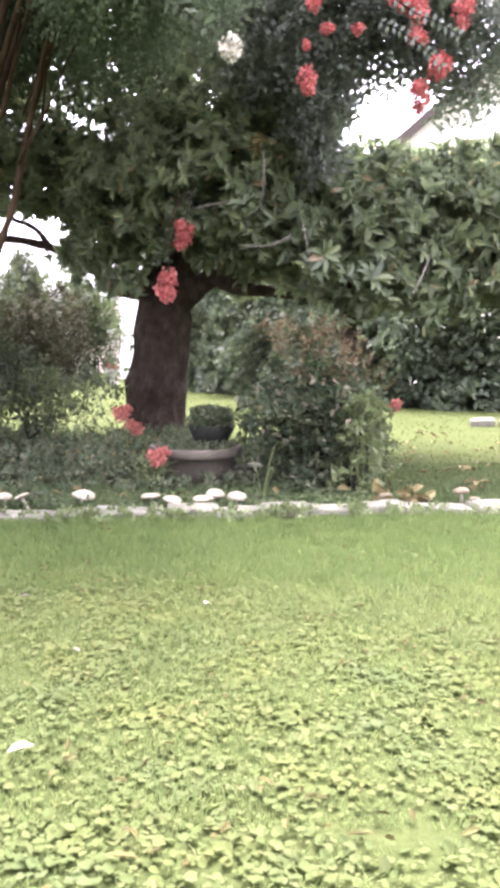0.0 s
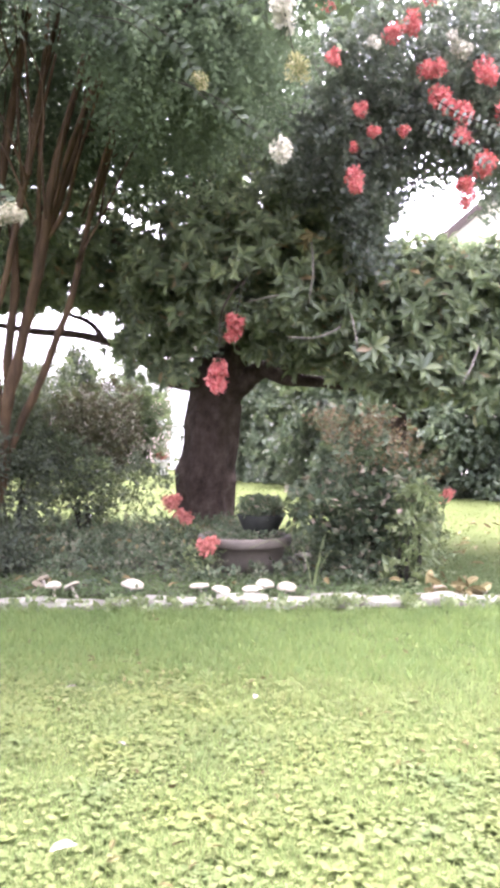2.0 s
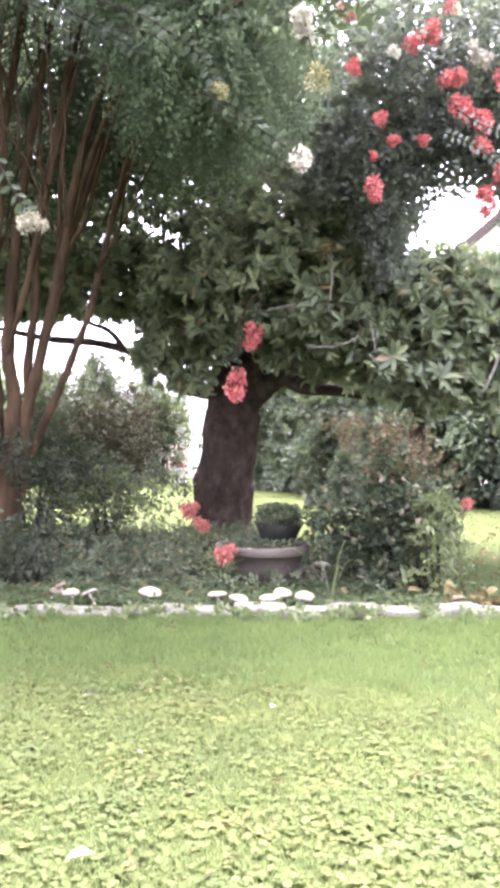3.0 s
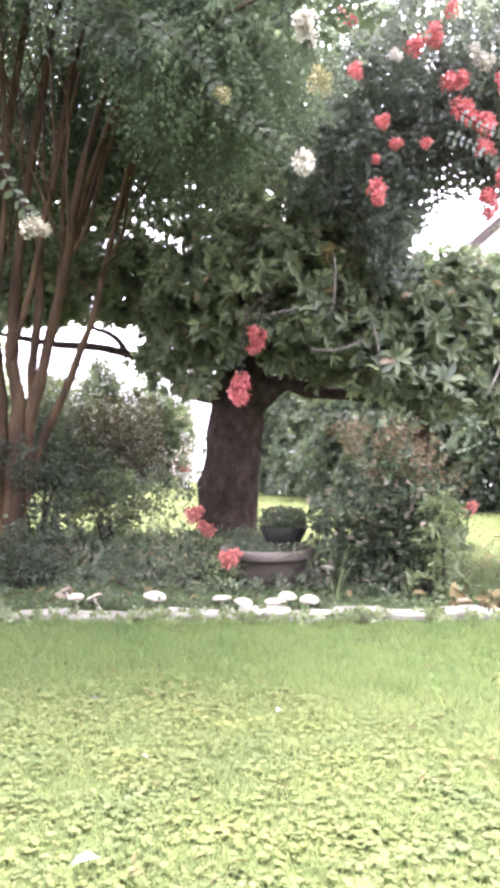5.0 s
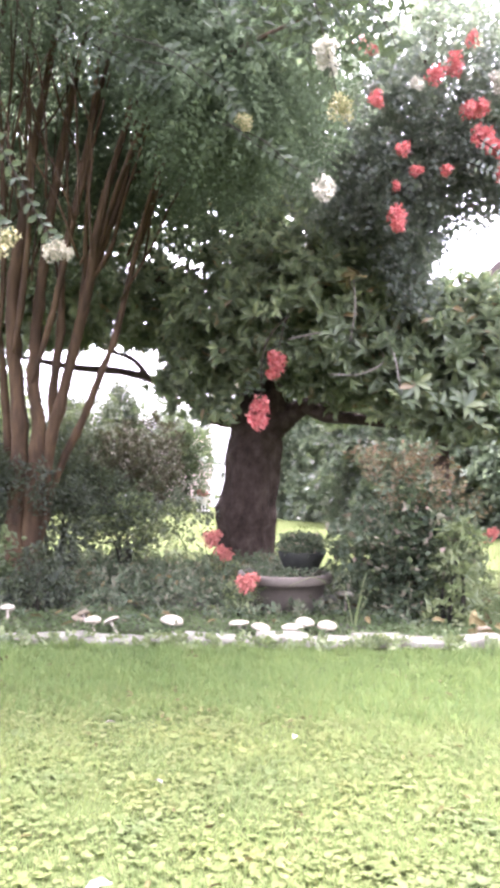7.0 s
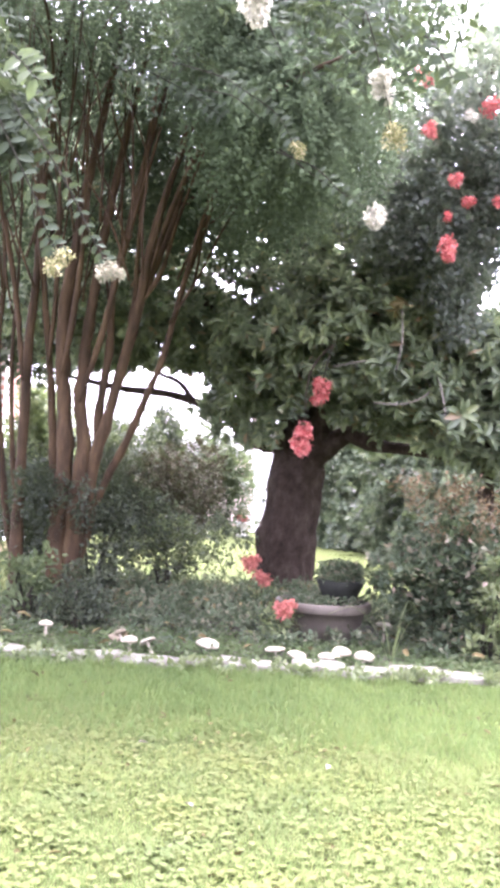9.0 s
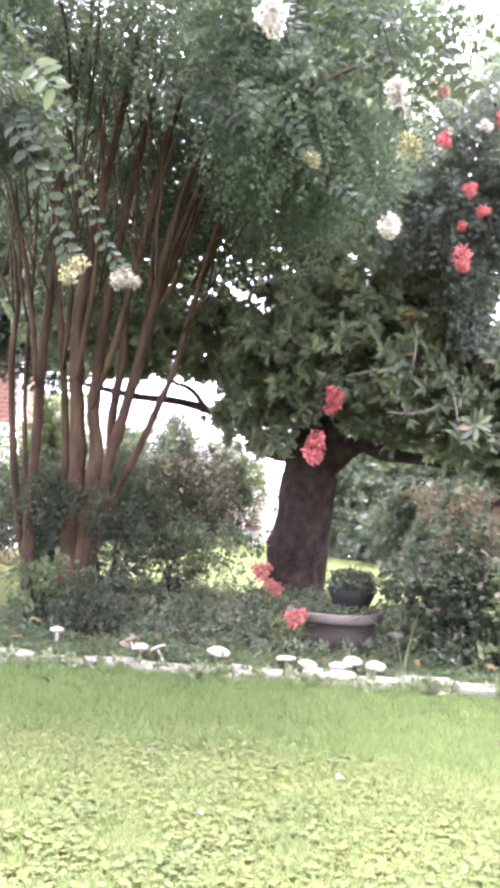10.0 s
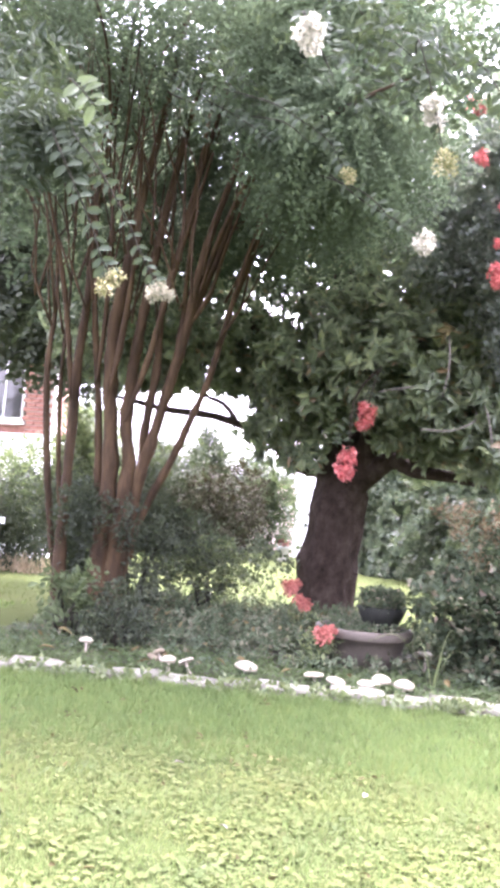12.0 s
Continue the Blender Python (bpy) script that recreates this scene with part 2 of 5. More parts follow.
def unit(v):
    return v / np.maximum(np.linalg.norm(v, axis=-1, keepdims=True), 1e-9)


# Leaf outlines: along, across, out of plane; and faces
SMALL = (np.array([(0, 0, 0), (0.45, 0.5, 0.1), (0.45, -0.5, 0.1), (1, 0, -0.06), (0.5, 0, -0.02)]),
         np.array([(0, 2, 4), (0, 4, 1), (1, 4, 3), (4, 2, 3)]))
FOLD = (np.array([(0, 0, 0), (0.45, 0.5, 0.1), (0.45, -0.5, 0.1), (1, 0, -0.06)]), np.array([(0, 2, 1), (1, 2, 3)]))
LONG = (np.array([(0, 0, 0), (0.28, 0.4, 0.12), (0.68, 0.44, 0.1), (1, 0, -0.12), (0.68, -0.44, 0.1), (0.28, -0.4, 0.12), (0.3, 0, 0), (0.68, 0, 0)]),
        np.array([(0, 6, 1), (0, 5, 6), (1, 6, 7), (1, 7, 2), (6, 5, 4), (6, 4, 7), (2, 7, 3), (7, 4, 3)]))
ROUND = (np.array([(0, 0, 0), (-0.12, 0.3, 0.03), (0.3, 0.52, 0.08), (0.75, 0.36, 0.05), (1, 0, -0.05), (0.75, -0.36, 0.05), (0.3, -0.52, 0.08), (-0.12, -0.3, 0.03), (0.4, 0, -0.06)]),
         np.array([(8, 0, 1), (8, 1, 2), (8, 2, 3), (8, 3, 4), (8, 4, 5), (8, 5, 6), (8, 6, 7), (8, 7, 0)]))
BLADE = (np.array([(0, 0.5, 0), (0, -0.5, 0), (0.55, 0.38, 0.05), (0.55, -0.38, 0.05), (1, 0, -0.12)]),
         np.array([(0, 1, 3), (0, 3, 2), (2, 3, 4)]))


def leaves(base, along, normal, length, width, form=SMALL):
    """Vertices and faces of many leaves at once."""
    n = len(base)
    a = unit(along)
    c = unit(np.cross(normal, a))
    k = np.cross(a, c)
    length, width = np.broadcast_to(length, n), np.broadcast_to(width, n)
    v, f = form
    p = (base[:, None] + a[:, None] * (v[None, :, 0, None] * length[:, None, None])
         + c[:, None] * (v[None, :, 1, None] * width[:, None, None])
         + k[:, None] * (v[None, :, 2, None] * length[:, None, None]))
    faces = f[None] + (np.arange(n) * len(v))[:, None, None]
    return p.reshape(-1, 3), faces.reshape(-1, f.shape[1])


def joined(pieces):
    vs, fs, off = [], [], 0
    for v, f in pieces:
        vs.append(v)
        fs.append(f + off)
        off += len(v)
    return np.concatenate(vs), np.concatenate(fs)


def in_blob(n, c, r, shell=0.5):
    d = unit(rng.normal(size=(n, 3)))
    rad = rng.random(n) ** shell
    return np.array(c) + d * rad[:, None] * np.array(r), d


def spray_leaves(tips, out, per, twig, size, slim, droop=0.3, form=SMALL):
    """Twigs with leaves set along both sides. tips: where twigs begin; out: the way they grow."""
    n = len(tips)
    d = unit(out + rng.normal(size=(n, 3)) * 0.45 + np.array((0, 0, -droop)))
    side = unit(np.cross(d, rng.normal(size=(n, 3))))
    k = np.tile(np.arange(per), n)
    i = np.repeat(np.arange(n), per)
    s = (k + 0.5) / per
    sg = np.where(k % 2 == 0, 1.0, -1.0)
    base = tips[i] + d[i] * (s * twig)[:, None] + np.array((0, 0, -1)) * (s**2 * twig * 0.25)[:, None]
    along = d[i] * 0.6 + side[i] * sg[:, None] + rng.normal(size=(n * per, 3)) * 0.25
    normal = np.cross(d, side)[i] + rng.normal(size=(n * per, 3)) * 0.35 + np.array((0, 0, 0.5))
    ln = size * (0.65 + 0.6 * rng.random(n * per))
    return leaves(base, along, normal, ln, ln * slim, form)


def whorl_leaves(tips, out, per, size, slim, form=LONG):
    """Rosettes of large leaves at twig ends."""
    n = len(tips)
    d = unit(out + rng.normal(size=(n, 3)) * 0.35)
    u = unit(np.cross(d, rng.normal(size=(n, 3))))
    w = np.cross(d, u)
    i = np.repeat(np.arange(n), per)
    ang = rng.random(n * per) * 6.283
    ring = u[i] * np.cos(ang)[:, None] + w[i] * np.sin(ang)[:, None]
    lift = rng.random(n * per)[:, None]
    along = ring + d[i] * (0.1 + 0.9 * lift)
    base = tips[i] + d[i] * (lift * size * 0.35)
    normal = d[i] - ring * 0.2 + rng.normal(size=(n * per, 3)) * 0.15
    ln = size * (0.6 + 0.6 * rng.random(n * per))
    return leaves(base, along, normal, ln, ln * slim, form)


def path_points(ctrl, steps):
    """A smooth line through control points (Catmull-Rom)."""
    c = np.array(ctrl, float)
    c = np.vstack([2 * c[0] - c[1], c, 2 * c[-1] - c[-2]])
    out = []
    for k in range(1, len(c) - 2):
        for s in np.linspace(0, 1, steps, endpoint=False):
            p0, p1, p2, p3 = c[k - 1:k + 3]
            out.append(0.5 * (2 * p1 + (p2 - p0) * s + (2 * p0 - 5 * p1 + 4 * p2 - p3) * s**2 + (3 * p1 - p0 - 3 * p2 + p3) * s**3))
    out.append(c[-2])
    return np.array(out)


def tube(ctrl, radii, steps=6, seg=10, rough=0.08, ridges=0, closed=True):
    """A limb: a round, uneven, tapering tube along a smooth line."""
    p = path_points(ctrl, steps)
    r = np.interp(np.linspace(0, 1, len(p)), np.linspace(0, 1, len(radii)), radii)
    t = unit(np.gradient(p, axis=0))
    ref = np.array((0.0, 1.0, 0.0)) if abs(t[:, 1]).max() < 0.9 else np.array((1.0, 0.0, 0.0))
    u = unit(np.cross(t, ref))
    w = np.cross(t, u)
    ang = np.linspace(0, 2 * np.pi, seg, endpoint=False)
    verts = []
    for k in range(len(p)):
        ring = []
        for a in ang:
            q = p[k] + (u[k] * math.cos(a) + w[k] * math.sin(a)) * r[k]
            h = 1 + rough * noise.noise(Vector(q * (1.2 / max(r[k], 0.02) ** 0.5)))
            if ridges:
                h += 0.05 * math.sin(a * ridges + 2.5 * noise.noise(Vector((q[0] * 2, q[1] * 2, q[2] * 1.2))))
            ring.append(p[k] + (u[k] * math.cos(a) + w[k] * math.sin(a)) * r[k] * h)
        verts += ring
    faces = []
    for k in range(len(p) - 1):
        for j in range(seg):
            a, b = k * seg + j, k * seg + (j + 1) % seg
            faces.append((a, b, b + seg, a + seg))
    if closed:
        faces.append(tuple(range(seg))[::-1])
        faces.append(tuple(range((len(p) - 1) * seg, len(p) * seg)))
    return np.array(verts), faces


def merged(tubes):
    vs, fs, off = [], [], 0
    for v, f in tubes:
        vs.append(v)
        fs += [tuple(i + off for i in face) for face in f]
        off += len(v)
    return np.concatenate(vs), fs


def lathe(profile, seg=24, wobble=0.0, seed=0):
    """A turned shape from (radius, height) pairs."""
    verts, faces = [], []
    for r, z in profile:
        for j in range(seg):
            a = 2 * math.pi * j / seg
            q = 1 + wobble * noise.noise(Vector((math.cos(a) * 1.5 + seed * 7.3, math.sin(a) * 1.5, z * 6)))
            verts.append((r * q * math.cos(a), r * q * math.sin(a), z))
    for k in range(len(profile) - 1):
        for j in range(seg):
            a, b = k * seg + j, k * seg + (j + 1) % seg
            faces.append((a, b, b + seg, a + seg))
    faces.append(tuple(range(seg))[::-1])
    faces.append(tuple(range((len(profile) - 1) * seg, len(profile) * seg)))
    return verts, faces


def box(bm, x0, y0, z0, x1, y1, z1, bevel=0.0):
    m = Matrix.LocRotScale(((x0 + x1) / 2, (y0 + y1) / 2, (z0 + z1) / 2), None, (x1 - x0, y1 - y0, z1 - z0))
    r = bmesh.ops.create_cube(bm, size=1, matrix=m)
    if bevel:
        es = list({e for v in r["verts"] for e in v.link_edges})
        bmesh.ops.bevel(bm, geom=es, offset=bevel, segments=2, affect="EDGES")
    return bm


def box_part(name, dims, material, parent, label="", bevel=0.0):
    return part(name, box(bmesh.new(), *dims, bevel), material, parent, label)


def flower_cloud(r, n, petal, squash=(1.1, 1.1, 1.15), seed=0):
    """A crinkled flower panicle about the origin: many small frilled petals."""
    g = np.random.default_rng(seed)
    lumps = unit(g.normal(size=(7, 3))) * r * 0.5
    c = lumps[g.integers(0, 7, n)]
    d = unit(g.normal(size=(n, 3)))
    base = (c + d * (r * 0.5 * g.random((n, 1)) ** 0.4)) * np.array(squash)
    along = d + g.normal(size=(n, 3)) * 0.7
    ln = petal * (0.6 + 0.7 * g.random(n))
    return leaves(base, along, d + g.normal(size=(n, 3)) * 0.6, ln, ln * 0.95, ROUND)


# ---- ground ----
def ground_height(x, y):
    return 0.015 * noise.noise(Vector((x * 0.5, y * 0.5, 0)))


def ground_sheet():
    xs = np.unique(np.concatenate([np.linspace(-400, -14, 12), np.linspace(-14, 14, 57), np.linspace(14, 400, 12)]))
    ys = np.unique(np.concatenate([np.linspace(-400, -4, 12), np.linspace(-4, 26, 61), np.linspace(26, 600, 14)]))
    verts = [(x, y, ground_height(x, y)) for y in ys for x in xs]
    nx = len(xs)
    faces = [(j * nx + i, j * nx + i + 1, (j + 1) * nx + i + 1, (j + 1) * nx + i) for j in range(len(ys) - 1) for i in range(nx - 1)]
    return np_mesh("ground", verts, faces, True)


tagged(part("ground", ground_sheet(), M_LAWN), "broad sunlit green lawn of mown grass and weeds", "lawn", kind="structure")


def bed_right(y):
    return 1.25 + 0.15 * math.sin(y * 2.1) - max(0, y - 8.2) * 0.35


def bed_mesh():
    ys = np.linspace(6.42, 11.2, 40)
    verts, faces, nx = [], [], 48
    for y in ys:
        for k in range(nx):
            s = k / (nx - 1)
            left = -3.9 - 0.25 * math.sin(y * 1.7)
            x = left + (bed_right(y) - left) * s
            edge = min(1.0, (y - 6.42) / 0.4, (11.2 - y) / 0.5, (1 - s) * 6, s * 6)
            verts.append((x, y, -0.03 + 0.05 * edge + 0.025 * edge * noise.noise(Vector((x * 2.3, y * 2.3, 1)))))
    for j in range(len(ys) - 1):
        for k in range(nx - 1):
            a = j * nx + k
            faces.append((a, a + 1, a + nx + 1, a + nx))
    return np_mesh("flower_bed", verts, faces, True)


tagged(part("flower_bed", bed_mesh(), M_SOIL), "dark mulched flower bed under the trees", "flower bed", kind="structure")


def leaf_mesh(name, form, length, width, material):
    v, f = leaves(np.zeros((1, 3)), np.array([(1.0, 0, 0)]), np.array([(0, 0, 1.0)]), length, width, form)
    me = np_mesh(name, v, f, True)
    me.materials.append(material)
    return me


# ---- magnolia ----
def magnolia():
    tree = empty("magnolia_tree", (0, 0, 0), "large evergreen magnolia with a thick dark trunk and glossy leaves", "tree")
    trunk = tube([(-0.72, 10.75, -0.05), (-0.71, 10.75, 0.2), (-0.675, 10.72, 0.8), (-0.64, 10.7, 1.2), (-0.61, 10.7, 1.6), (-0.56, 10.7, 2.0), (-0.42, 10.7, 3.2), (-0.5, 10.7, 5.0), (-0.55, 10.7, 7.5)],
                 [0.5, 0.4, 0.35, 0.34, 0.33, 0.31, 0.25, 0.18, 0.08], 12, 48, 0.16, 7)
    knots = ((-1.04, 10.55, 0.84, 0.15, 0.085), (-0.88, 10.45, 1.5, 0.1, 0.03), (-0.33, 10.5, 0.65, 0.13, 0.05), (-0.6, 10.36, 1.15, 0.2, 0.03))
    for q in trunk[0]:
        c = np.array((-0.62, 10.72, q[2]))
        out = unit(q - c)
        push = sum(h * math.exp(-((q[0] - kx) ** 2 + (q[1] - ky) ** 2 + (q[2] - kz) ** 2) / (s * s)) for kx, ky, kz, s, h in knots)
        push += 0.018 * noise.noise(Vector((q[0] * 9, q[1] * 9, q[2] * 4))) + 0.009 * noise.noise(Vector((q[0] * 24, q[1] * 24, q[2] * 10)))
        q += out * push
    part("trunk", np_mesh("trunk", *trunk, True), M_BARK, tree, "dark ridged grey-brown trunk")
    low_limbs = [
        ([(-0.4, 10.6, 1.75), (0.0, 10.2, 2.06), (0.27, 10.05, 1.95), (0.7, 10.0, 1.9), (1.08, 10.0, 1.87), (1.57, 10.0, 1.82), (2.6, 9.6, 1.95), (3.8, 9.3, 2.2)], [0.15, 0.11, 0.08, 0.072, 0.07, 0.065, 0.05, 0.03]),
        ([(0.25, 10.1, 2.0), (0.5, 10.0, 2.2), (0.85, 9.9, 2.27), (1.25, 9.8, 2.22), (1.8, 9.6, 2.35)], [0.085, 0.075, 0.06, 0.05, 0.03]),
        ([(-0.5, 10.6, 1.8), (-0.2, 10.2, 2.3), (0.3, 9.7, 2.5), (0.8, 9.3, 2.9)], [0.18, 0.13, 0.09, 0.03]),
        ([(-0.6, 10.7, 1.95), (-1.05, 10.7, 1.92), (-1.32, 10.7, 2.04), (-1.5, 10.7, 2.23), (-1.83, 10.7, 2.4), (-2.34, 10.7, 2.54), (-2.95, 10.7, 2.59), (-3.8, 10.6, 2.75)], [0.14, 0.075, 0.055, 0.055, 0.055, 0.05, 0.045, 0.025]),
    ]
    side_limbs = [
        ([(-1.98, 10.7, 2.45), (-2.1, 10.68, 2.62), (-2.23, 10.66, 2.72), (-2.45, 10.6, 2.8), (-2.9, 10.5, 3.1)], [0.045, 0.035, 0.03, 0.025, 0.015]),
        ([(-0.45, 10.6, 1.7), (-0.3, 10.3, 2.15), (-0.22, 10.1, 2.5), (-0.1, 9.9, 3.1)], [0.17, 0.13, 0.1, 0.05]),
        ([(-0.6, 10.7, 2.3), (-1.0, 10.5, 2.9), (-1.7, 10.3, 3.6), (-2.8, 10.2, 4.4)], [0.16, 0.11, 0.08, 0.03]),
        ([(-0.45, 10.7, 2.6), (-0.1, 10.4, 3.5), (0.5, 10.2, 4.6), (0.9, 10.0, 5.6)], [0.16, 0.11, 0.08, 0.03]),
    ]
    high_limbs = [
        ([(-0.5, 10.7, 3.2), (-0.8, 11.2, 4.5), (-1.2, 11.6, 6.0)], [0.16, 0.1, 0.03]),
    ]
    for ctrl, radii in low_limbs + side_limbs + high_limbs:
        part("limb", np_mesh("limb", *tube(ctrl, radii, 8, 12, 0.2), True), M_BARK, tree)
    upper_crown = [(-0.3, 10.7, 5.0, 1.45, 1.9, 1.7, 900), (-0.6, 10.6, 7.3, 2.8, 2.0, 1.5, 420), (-1.5, 10.2, 4.9, 1.2, 1.5, 1.1, 230), (-2.9, 10.4, 4.4, 1.5, 1.4, 1.0, 700), (-2.6, 10.5, 3.6, 1.0, 0.9, 0.55, 240), (-3.7, 10.5, 3.6, 0.9, 0.9, 0.7, 330), (0.6, 10.0, 4.3, 0.8, 1.0, 0.9, 420), (-3.8, 11.2, 5.6, 1.6, 1.5, 1.6, 320), (0.75, 9.6, 3.6, 0.6, 0.7, 0.6, 220)]
    left_crown = [(-0.75, 9.8, 3.2, 0.9, 0.9, 0.9, 480), (-1.2, 10.3, 2.75, 0.5, 0.5, 0.55, 110), (-3.3, 10.4, 3.05, 0.7, 0.5, 0.28, 170), (-2.15, 10.4, 3.08, 0.7, 0.4, 0.24, 150), (-1.9, 10.6, 3.5, 0.9, 0.5, 0.35, 200), (-1.45, 10.5, 2.95, 0.35, 0.4, 0.3, 90), (-3.1, 10.6, 3.5, 0.8, 0.5, 0.4, 260), (-1.45, 10.5, 2.65, 0.32, 0.4, 0.4, 40), (-0.95, 10.2, 2.2, 0.25, 0.3, 0.3, 30)]
    middle_crown = [(0.15, 9.5, 3.1, 1.1, 1.0, 0.8, 650), (0.8, 9.3, 2.68, 0.8, 0.8, 0.5, 330), (0.1, 9.7, 2.35, 0.35, 0.3, 0.18, 50), (0.6, 9.75, 2.25, 0.45, 0.3, 0.16, 60), (0.5, 10.6, 2.2, 0.9, 0.3, 0.2, 170), (1.1, 9.6, 1.95, 0.28, 0.2, 0.13, 36), (0.55, 9.75, 2.02, 0.2, 0.15, 0.08, 12), (1.42, 8.95, 1.72, 0.2, 0.2, 0.22, 26), (0.5, 11.5, 2.25, 1.3, 0.4, 0.3, 200), (-1.15, 10.4, 2.2, 0.26, 0.3, 0.28, 34), (-1.4, 10.5, 2.1, 0.25, 0.3, 0.12, 16), (-1.7, 10.5, 2.4, 0.25, 0.3, 0.12, 16), (1.25, 9.4, 2.25, 0.35, 0.4, 0.25, 50), (1.3, 9.0, 2.1, 0.35, 0.4, 0.3, 60), (1.5, 9.2, 3.1, 0.4, 0.5, 0.35, 70), (0.85, 8.95, 3.2, 0.35, 0.4, 0.35, 60)]
    # The first clump is added further back to widen the shade below
    right_crown = [(2.5, 10.2, 3.1, 1.3, 0.9, 0.5, 260), (1.9, 9.0, 2.6, 1.1, 0.9, 0.65, 560), (2.9, 8.9, 2.6, 1.1, 0.9, 0.75, 520), (4.0, 9.2, 2.7, 1.1, 1.0, 0.8, 380), (2.0, 8.7, 2.05, 0.5, 0.5, 0.35, 90), (3.0, 8.7, 2.0, 0.7, 0.6, 0.35, 110), (1.75, 8.9, 1.78, 0.25, 0.25, 0.22, 28), (2.35, 8.6, 1.75, 0.35, 0.3, 0.25, 45), (3.2, 8.6, 1.7, 0.4, 0.3, 0.25, 45), (2.75, 9.0, 2.95, 0.4, 0.4, 0.3, 60), (3.5, 8.9, 3.1, 0.5, 0.4, 0.35, 80)]
    blobs = upper_crown + left_crown + middle_crown + right_crown
    pieces = []
    for k, (*b, n) in enumerate(blobs):
        tips, d = in_blob(n, b[:3], b[3:6], 0.45)
        out = d + np.array((0, -0.25, 0.25))
        pieces.append(whorl_leaves(tips, out, 10, 0.158, 0.4, FOLD) if k < len(upper_crown) else whorl_leaves(tips, out, 10, 0.158, 0.36))
    part("crown", np_mesh("crown", *joined(pieces)), M_MAGNOLIA, tree, "glossy dark green leathery leaves")["kind"] = "stuff"
    for ctrl in ([(0.27, 8.6, 2.27), (0.55, 8.55, 2.26), (0.78, 8.55, 2.36), (0.81, 8.6, 2.47), (0.78, 8.9, 2.6)], [(0.7, 8.75, 2.72), (0.74, 8.55, 2.64), (0.82, 8.5, 2.61), (0.91, 8.55, 2.7), (0.93, 8.8, 2.8)],
                 [(0.84, 8.7, 2.62), (0.9, 8.45, 2.45), (0.96, 8.4, 2.12)], [(-0.17, 8.7, 2.64), (0.1, 8.65, 2.69), (0.35, 8.8, 2.76)], [(0.5, 8.5, 3.22), (0.51, 8.4, 2.9), (0.47, 8.5, 2.59)],
                 [(2.15, 8.3, 2.2), (2.0, 8.1, 1.92), (1.92, 8.1, 1.77)]):
        part("twig", np_mesh("twig", *tube(ctrl, [0.006, 0.009, 0.005], 6, 7, 0.1), True), M_PALETWIG, tree, "bare pale twig")
    tips = np.array([(0.5, 8.4, 3.3), (0.47, 8.4, 3.24), (0.55, 8.42, 3.26)])
    part("withered_leaves", np_mesh("withered_leaves", *whorl_leaves(tips, np.tile((0, -0.6, -0.5), (3, 1)), 5, 0.15, 0.36)), M_DEAD, tree, "withered orange-brown leaves")["kind"] = "stuff"
    me = leaf_mesh("leaf", LONG, 0.185, 0.066, M_MAGLEAF)
    hanging = [(0.95, 8.3, 1.98), (1.31, 8.3, 1.93), (1.57, 8.3, 1.92), (1.68, 8.3, 1.72), (1.09, 8.3, 2.15), (1.91, 8.3, 2.59), (0.32, 8.3, 2.6)]
    for k in range(33):
        bx, by, bz, rx, ry, rz = (blobs[(14, 21, 16, 15)[k % 4]][:6] if k >= 7 else (*hanging[k], 0, 0, 0))
        a, e = random.uniform(-1.1, 1.1), random.uniform(-0.5, 0.9)
        d = Vector((math.sin(a) * math.cos(e), -math.cos(a) * math.cos(e), math.sin(e)))
        tip = Vector((bx + rx * d.x, by + ry * d.y, bz + rz * d.z))
        d = (d + Vector((0, -0.2, 0.5))).normalized()
        u = d.cross(Vector((0.3, 0.2, 1))).normalized()
        w = d.cross(u)
        for j in range(9):
            an = 6.283 * j / 9 + random.uniform(-0.3, 0.3)
            ring = u * math.cos(an) + w * math.sin(an)
            al = (ring + d * random.uniform(0.15, 0.8)).normalized()
            c = d.cross(al).normalized()
            m = Matrix((al, c, al.cross(c))).transposed().to_4x4()
            lf = new("leaf", me)
            lf.parent = tree
            lf.matrix_local = Matrix.Translation(tip) @ m @ Matrix.Scale(random.uniform(0.7, 1.1) if k >= 7 else random.uniform(0.95, 1.25), 4)
    return tree


magnolia()


